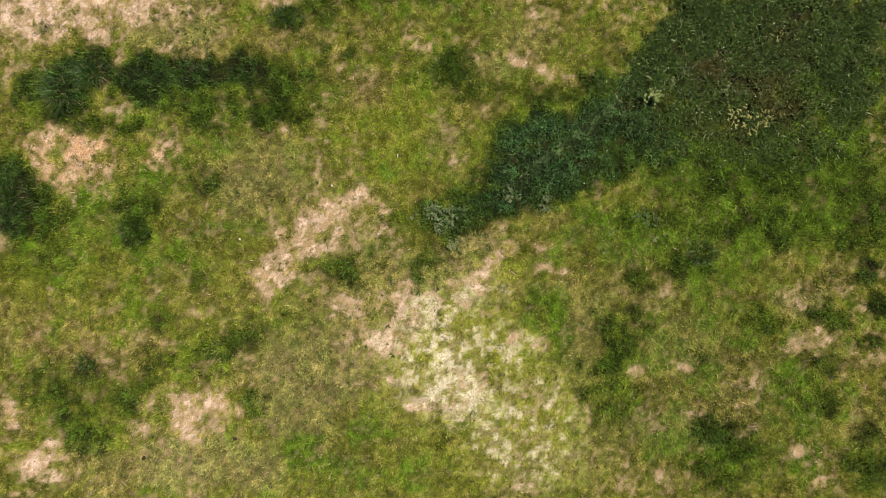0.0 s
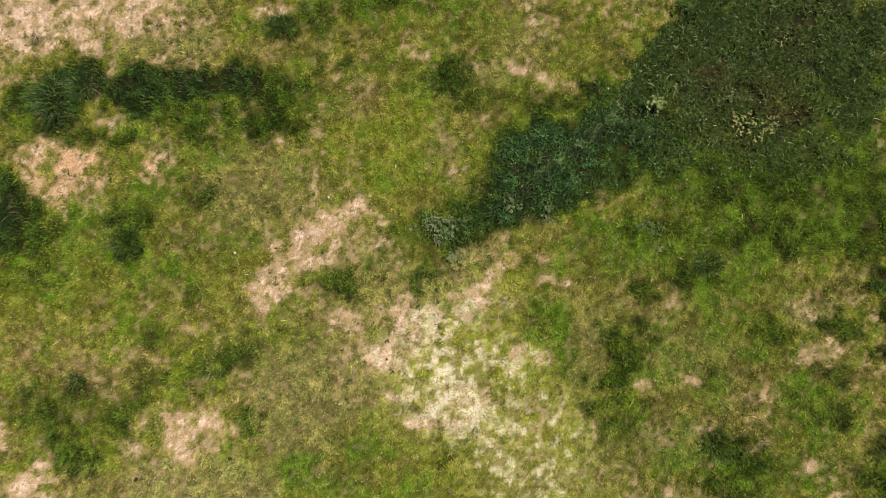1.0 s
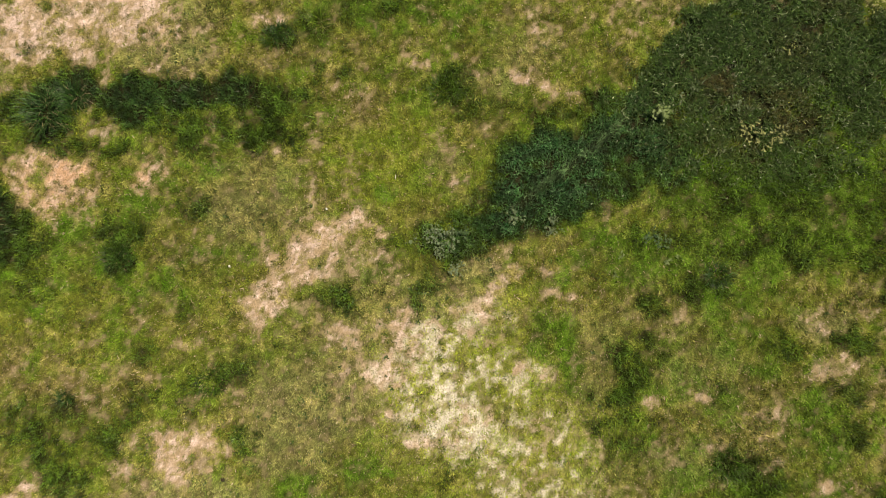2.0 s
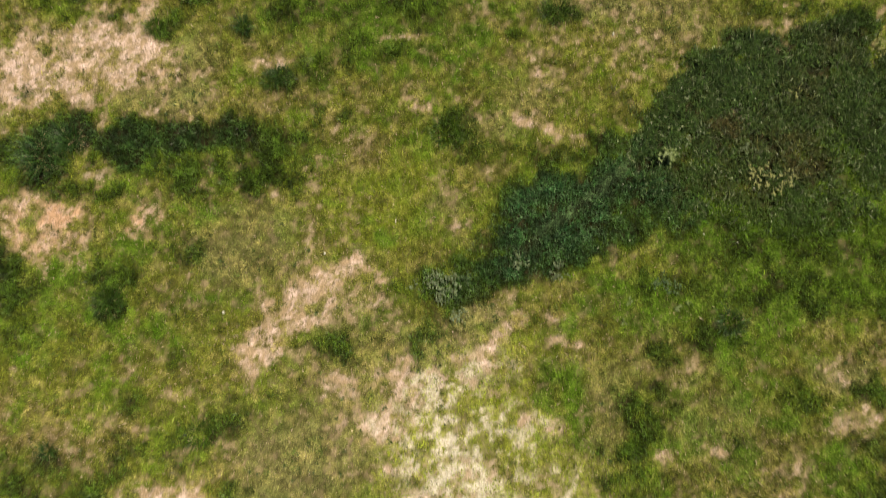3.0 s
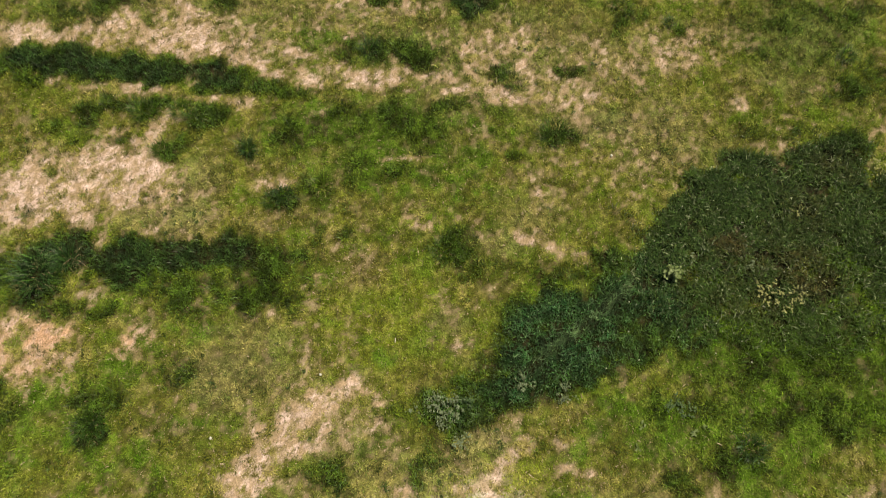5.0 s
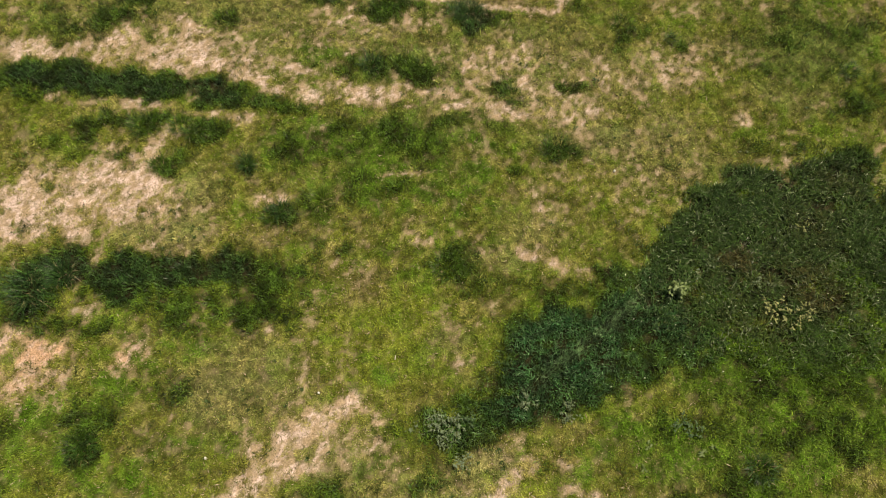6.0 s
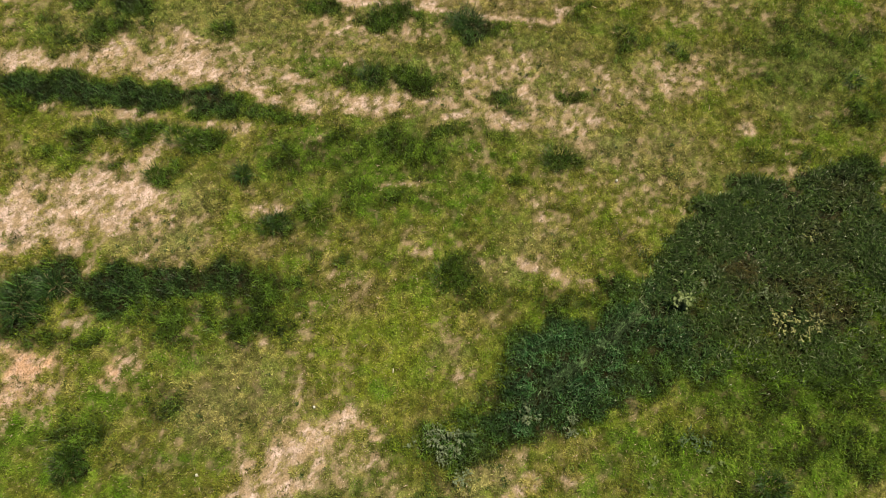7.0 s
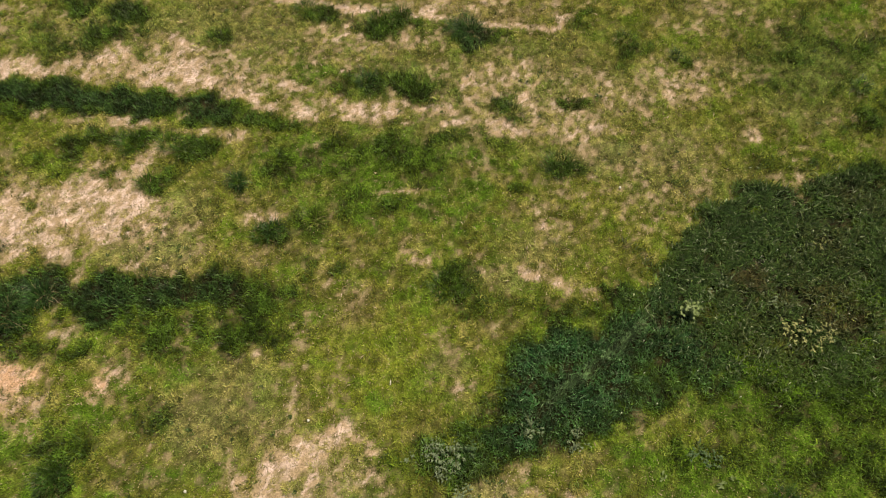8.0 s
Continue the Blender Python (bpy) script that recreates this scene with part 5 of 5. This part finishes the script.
def leafy_weed(x, y, label, mat, leaves, spread, tall, leaf_length, leaf_width, seed, group="leafy weeds in the meadow"):
    """A broad-leaved weed: branching stems and separate leaves, densest near the top."""
    rng = random.Random(seed)
    weed = base("leafy_weed", x, y, label, "weed", group)
    ends = []
    for k in range(max(4, leaves // 4)):
        a, r = rng.uniform(0, 6.283), spread * math.sqrt(rng.uniform(0.02, 0.8))
        ends.append((r * math.cos(a), r * math.sin(a), tall * rng.uniform(0.6, 1.0) * (1 - 0.35 * r / spread)))
    for end in ends:
        part("stalk", stem_mesh("stalk", end, M_STEM), weed)
    shapes = [leaf_mesh("leaf", leaf_length * k, leaf_width * w, mat, droop=d) for k, w, d in ((1.0, 1.0, 0.3), (0.75, 0.85, 0.15), (1.15, 0.9, 0.5))]
    for k in range(leaves):
        e = ends[k % len(ends)]
        u = rng.uniform(0.45, 1.0)
        turn = rng.uniform(0, 360)
        m = pose(e[0] * u, e[1] * u, e[2] * u ** 0.75, 0, rng.uniform(-35, 20), turn) @ pose(0, 0, 0, rng.uniform(-25, 25), 0, 0) @ Matrix.Scale(rng.uniform(0.7, 1.2), 4)
        part("leaf", shapes[rng.randrange(3)], weed, m)
    return weed


def strips(name, rng, count, inner, length, width, lean, colours, mat):
    """A fan of long arching blades round the origin, each of four joined pieces."""
    a = rng.uniform(0, 6.283, count)
    r = inner * np.sqrt(rng.random(count))
    out = np.stack([np.cos(a), np.sin(a), 0 * a], 1)
    b = a + rng.normal(0, 0.8, count)
    way = np.stack([np.cos(b), np.sin(b), 0 * b], 1)
    side = np.stack([-np.sin(b), np.cos(b), 0 * b], 1)
    lengths = length * np.exp(rng.normal(-0.1, 0.32, count))
    theta = np.clip(rng.normal(lean, 0.22, count), 0.05, 1.2) + 0.4 * r / max(inner, 0.01)
    here = out * r[:, None]
    rows = []
    for k, wide in enumerate((0.7, 1.0, 0.85, 0.5, 0.06)):
        w = wide * width / 2 * side
        rows.append(np.stack([here - w, here + w], 1))
        t = np.minimum(theta * (0.55 + 0.42 * k), 1.9)
        here = here + (lengths / 4)[:, None] * (way * np.sin(t)[:, None] + np.array((0, 0, 1.0)) * np.cos(t)[:, None])
    co = np.stack(rows, 1).reshape(-1, 3)
    first = np.arange(count)[:, None] * 10 + np.arange(4)[None] * 2
    quads = np.stack([first, first + 1, first + 3, first + 2], 2).reshape(-1, 4)
    tint = np.repeat(colours, 4, 0)
    return sheet(name, co, quads, np.concatenate([np.clip(tint, 0, 1), np.ones((len(tint), 1))], 1), "FACE", mat)


def grass_tussock(x, y, label, blades_count, inner, length, seed, lean=0.5, dark=C_LUSH, light=C_GREEN * 0.7):
    rng = np.random.default_rng(seed)
    tussock = base("grass_tussock", x, y, label, "grass tussock", "grass tussocks")
    shade = 0.6 * np.exp(rng.normal(0, 0.6, blades_count))[:, None]
    part("crown", strips("crown", rng, blades_count, inner, length, 0.0075, lean, blend(dark[None], light, rng.random(blades_count) * 0.5) * shade, M_TALL), tussock)["kind"] = "stuff"
    few = blades_count // 6
    part("dead_skirt", strips("dead_skirt", rng, few, inner * 1.1, length * 0.55, 0.009, 0.95, blend(C_BROWN[None], C_STRAW, 0.6 * rng.random(few)), M_STRAW), tussock, label="brown dead blades at the foot")["kind"] = "stuff"
    return tussock


def lump(name, x, y, size, flat, mat, label, category, seed, rise=0.0, group=""):
    """A small uneven stone or clod, half sunk in the ground."""
    bm = bmesh.new()
    bmesh.ops.create_icosphere(bm, subdivisions=2, radius=1)
    off = Vector((seed * 3.1, seed * 1.7, 0))
    for v in bm.verts:
        v.co *= 1 + 0.45 * noise.noise(v.co * 1.3 + off) + 0.15 * noise.noise(v.co * 4 + off)
        v.co = Vector((v.co.x * size, v.co.y * size * 0.8, v.co.z * size * flat))
    me = bpy.data.meshes.new(name)
    bm.to_mesh(me)
    bm.free()
    me.polygons.foreach_set("use_smooth", [True] * len(me.polygons))
    me.materials.append(mat)
    ob = new(name, me)
    ob.matrix_basis = pose(x, y, height(x, y) + rise, 0, 0, seed * 37)
    return tagged(ob, label, category, group)


# coarse tussocks in the dark bands
FRESH, DEEP = C_GREEN * 0.85, C_GREEN * 0.5
grass_tussock(-8.15, 3.15, "large dark green tussock with long arching blades", 340, 0.34, 0.52, 201, 0.6)
grass_tussock(-7.55, 3.45, "dark green grass tussock in the lush band", 260, 0.18, 0.42, 202)
grass_tussock(-6.70, 0.04, "rounded dark tussock standing in short grass", 380, 0.24, 0.24, 203, dark=DEEP * 0.7)
grass_tussock(-9.45, 0.85, "dark green grass tussock beside lush grass", 300, 0.25, 0.40, 204)
grass_tussock(-3.98, 5.80, "small spiky tussock with some dead blades", 150, 0.10, 0.34, 205)
grass_tussock(-3.16, 4.66, "small dark tussock beside a worn patch", 190, 0.14, 0.26, 206)
grass_tussock(-7.80, -2.80, "small dark tussock on brown thin grass", 120, 0.09, 0.24, 207)
grass_tussock(-2.35, 4.85, "loose green tussock with pale upright blades", 200, 0.16, 0.30, 208, dark=C_GREEN * 0.7, light=C_YELLOW * 0.8)

grass_tussock(5.69, -1.05, "dark tussock among fresh green grass", 200, 0.20, 0.26, 209)
grass_tussock(5.51, -4.85, "dark green tussock among worn patches", 260, 0.28, 0.28, 210, dark=DEEP)
grass_tussock(1.12, 9.70, "broad dark green tussock beside a bare track", 320, 0.30, 0.32, 211)
grass_tussock(0.80, 9.76, "dark green tussock beside a bare track", 200, 0.20, 0.28, 212)
grass_tussock(-6.32, 6.91, "rounded dark green tussock on worn ground", 260, 0.24, 0.30, 213, dark=DEEP)
grass_tussock(-5.50, 6.85, "dark green tussock on worn ground", 180, 0.18, 0.26, 214, dark=DEEP)
grass_tussock(-5.15, 6.68, "dark green tussock on worn ground", 180, 0.18, 0.26, 215, dark=DEEP)
grass_tussock(-5.86, 5.91, "small green tussock on the edge of bare ground", 150, 0.15, 0.24, 216, dark=DEEP, light=FRESH)
grass_tussock(2.75, 5.82, "wide low green tussock in short grass", 260, 0.30, 0.24, 217, dark=DEEP, light=FRESH)
grass_tussock(-1.26, 8.25, "blue-green spiky tussock in fresh grass", 180, 0.16, 0.30, 218)
grass_tussock(-0.95, 10.10, "green tussock near a bare track", 220, 0.24, 0.28, 219, dark=DEEP)
grass_tussock(-0.45, 10.20, "green tussock near a bare track", 180, 0.20, 0.26, 220, dark=DEEP)
grass_tussock(-2.72, 10.57, "green tussock near a bare track", 200, 0.22, 0.26, 221, dark=DEEP)
grass_tussock(-3.38, 4.55, "small green tussock beside a worn patch", 170, 0.16, 0.24, 222, dark=DEEP)
grass_tussock(0.23, 3.19, "low green tussock in mixed grass", 220, 0.26, 0.22, 223, dark=DEEP, light=FRESH)
grass_tussock(4.71, 9.14, "loose green tussock in thin grass", 170, 0.20, 0.24, 224, dark=DEEP, light=FRESH)
grass_tussock(1.92, 7.25, "low green tussock on worn ground", 150, 0.20, 0.20, 225, dark=DEEP, light=FRESH)
grass_tussock(5.76, 8.59, "small dark tussock in thin yellow grass", 120, 0.10, 0.20, 226)
grass_tussock(9.68, 7.46, "dark tussock in thin grass", 160, 0.16, 0.24, 227)
grass_tussock(-4.82, -2.63, "low dark green tussock in brown grass", 200, 0.24, 0.22, 228, dark=DEEP)
grass_tussock(6.24, 3.09, "dying orange-brown tussock in dark weeds", 170, 0.26, 0.16, 229, 0.7, C_BROWN * 0.5, C_STRAW * 0.4)

# broad-leaved weeds
leafy_weed(4.74, 2.37, "pale yellow-green broad-leaved weed in dark grass", M_BROADLEAF, 70, 0.24, 0.46, 0.085, 0.052, 301)
leafy_weed(6.60, 1.92, "straggly weed with pale yellowing leaves", M_YELLOWLEAF, 62, 0.34, 0.36, 0.060, 0.032, 302)
leafy_weed(6.90, 1.74, "straggly weed with pale yellowing leaves", M_YELLOWLEAF, 54, 0.36, 0.34, 0.060, 0.032, 303)
leafy_weed(7.22, 1.88, "thin weed with small yellowish leaves", M_YELLOWLEAF, 36, 0.30, 0.28, 0.052, 0.028, 304)
leafy_weed(6.46, 2.52, "low grey-green weed in brown dying growth", M_GREYLEAF, 40, 0.24, 0.22, 0.048, 0.020, 305)
leafy_weed(-0.14, 0.08, "grey-green bushy weed with narrow leaves", M_GREYLEAF, 121, 0.30, 0.30, 0.048, 0.020, 306)
leafy_weed(0.20, 0.02, "grey-green bushy weed with narrow leaves", M_GREYLEAF, 121, 0.30, 0.32, 0.048, 0.020, 307)
leafy_weed(0.00, -0.24, "low grey-green weed with narrow leaves", M_GREYLEAF, 81, 0.26, 0.20, 0.048, 0.020, 308)
leafy_weed(0.46, 0.12, "dense dark green weed beside paler weeds", M_DARKLEAF, 67, 0.22, 0.26, 0.048, 0.020, 309)
leafy_weed(0.32, -0.62, "pale grey weed on the edge of dry ground", M_GREYLEAF, 86, 0.26, 0.18, 0.048, 0.020, 310)
leafy_weed(1.56, 0.40, "blue-grey narrow-leaved weed in dark grass", M_GREYLEAF, 81, 0.28, 0.26, 0.048, 0.020, 311)
leafy_weed(2.32, 0.16, "blue-grey narrow-leaved weed in dark grass", M_GREYLEAF, 81, 0.28, 0.26, 0.048, 0.020, 312)
leafy_weed(9.50, 4.58, "straggly yellow-green weed in dark grass", M_YELLOWLEAF, 52, 0.30, 0.36, 0.045, 0.026, 313)
leafy_weed(4.69, -0.70, "small dock-like weed with broad fresh leaves", M_BROADLEAF, 9, 0.11, 0.10, 0.095, 0.042, 314)
leafy_weed(3.70, -0.56, "small dock-like weed with broad fresh leaves", M_BROADLEAF, 7, 0.10, 0.09, 0.085, 0.036, 315)
leafy_weed(5.62, 2.95, "low grey-green weed in the dark grass", M_GREYLEAF, 35, 0.24, 0.20, 0.048, 0.020, 316)
leafy_weed(-0.55, -0.02, "thin grey-green weed in short grass", M_GREYLEAF, 24, 0.22, 0.14, 0.048, 0.020, 317)

leafy_weed(7.62, 3.63, "thin weed with small yellowish leaves", M_YELLOWLEAF, 30, 0.28, 0.24, 0.040, 0.020, 318)
leafy_weed(4.36, -0.14, "low dark green leafy weed in fresh grass", M_DARKLEAF, 60, 0.26, 0.16, 0.050, 0.026, 319)
leafy_weed(4.58, -0.32, "low dark green leafy weed in fresh grass", M_DARKLEAF, 50, 0.24, 0.15, 0.050, 0.026, 320)
leafy_weed(4.90, -0.62, "small dock-like weed with broad fresh leaves", M_BROADLEAF, 6, 0.10, 0.08, 0.08, 0.04, 321)
leafy_weed(3.54, -0.90, "tiny broad-leaved weed in short grass", M_BROADLEAF, 5, 0.08, 0.07, 0.07, 0.035, 322)
leafy_weed(7.15, 3.45, "low grey-green weed in brown dying growth", M_GREYLEAF, 34, 0.28, 0.20, 0.045, 0.020, 323)
leafy_weed(5.36, 2.75, "low grey-green weed in the dark grass", M_GREYLEAF, 30, 0.26, 0.20, 0.045, 0.020, 324)


def wildflowers():
    """Tiny white flower heads scattered through the dark growth."""
    rng = np.random.default_rng(106)
    x, y = sow(rng, 900, 3.0, 0.5, 11.0, 5.5)
    keep = (rng.random(900) < 0.13 * at(LUSH, x, y))
    bm = bmesh.new()
    for px, py in zip(x[keep], y[keep]):
        z, r = height(px, py) + rng.uniform(0.10, 0.17), rng.uniform(0.007, 0.013)
        top = bm.verts.new((px, py, z + r * 0.5))
        ring = [bm.verts.new((px + r * math.cos(k * 1.047), py + r * math.sin(k * 1.047), z)) for k in range(6)]
        root = bm.verts.new((px + 0.01, py, height(px, py)))
        for k in range(6):
            bm.faces.new((ring[k], ring[(k + 1) % 6], top))
        bm.faces.new((ring[0], root, ring[3]))
    me = bpy.data.meshes.new("wildflowers")
    bm.to_mesh(me)
    bm.free()
    me.materials.append(M_PETAL)
    tagged(new("wildflowers", me), "tiny white flower heads in dark growth", "flowers", kind="stuff")


wildflowers()

# small loose things
lump("stone", 3.94, 5.22, 0.030, 0.7, M_STONE, "small white stone lying in short grass", "stone", 2, 0.035)
lump("stone", -4.40, -0.30, 0.030, 0.7, M_STONE, "small pale stone lying in thin grass", "stone", 3, 0.03)
lump("stone", -2.36, 0.79, 0.028, 0.7, M_STONE, "small pale stone on the worn patch", "stone", 4, 0.025)
lump("earth_clod", -4.65, -4.60, 0.045, 0.6, M_CLOD, "small dark clod of earth on thin grass", "clod", 5, 0.03)
lump("earth_clod", -6.62, -4.92, 0.05, 0.6, M_CLOD, "small dark clod of earth on thin grass", "clod", 6, 0.03)
# a fallen feather, built with the folded leaf shape
pale_feather = leaf_mesh("pale_feather", 0.12, 0.022, M_FEATHER, 0.3, 0.1)
tagged(new("pale_feather", pale_feather), "long pale feather lying on short grass", "leaf").matrix_basis = pose(-0.89, 1.32, height(-0.89, 1.32) + 0.075, 0, -4, 82)
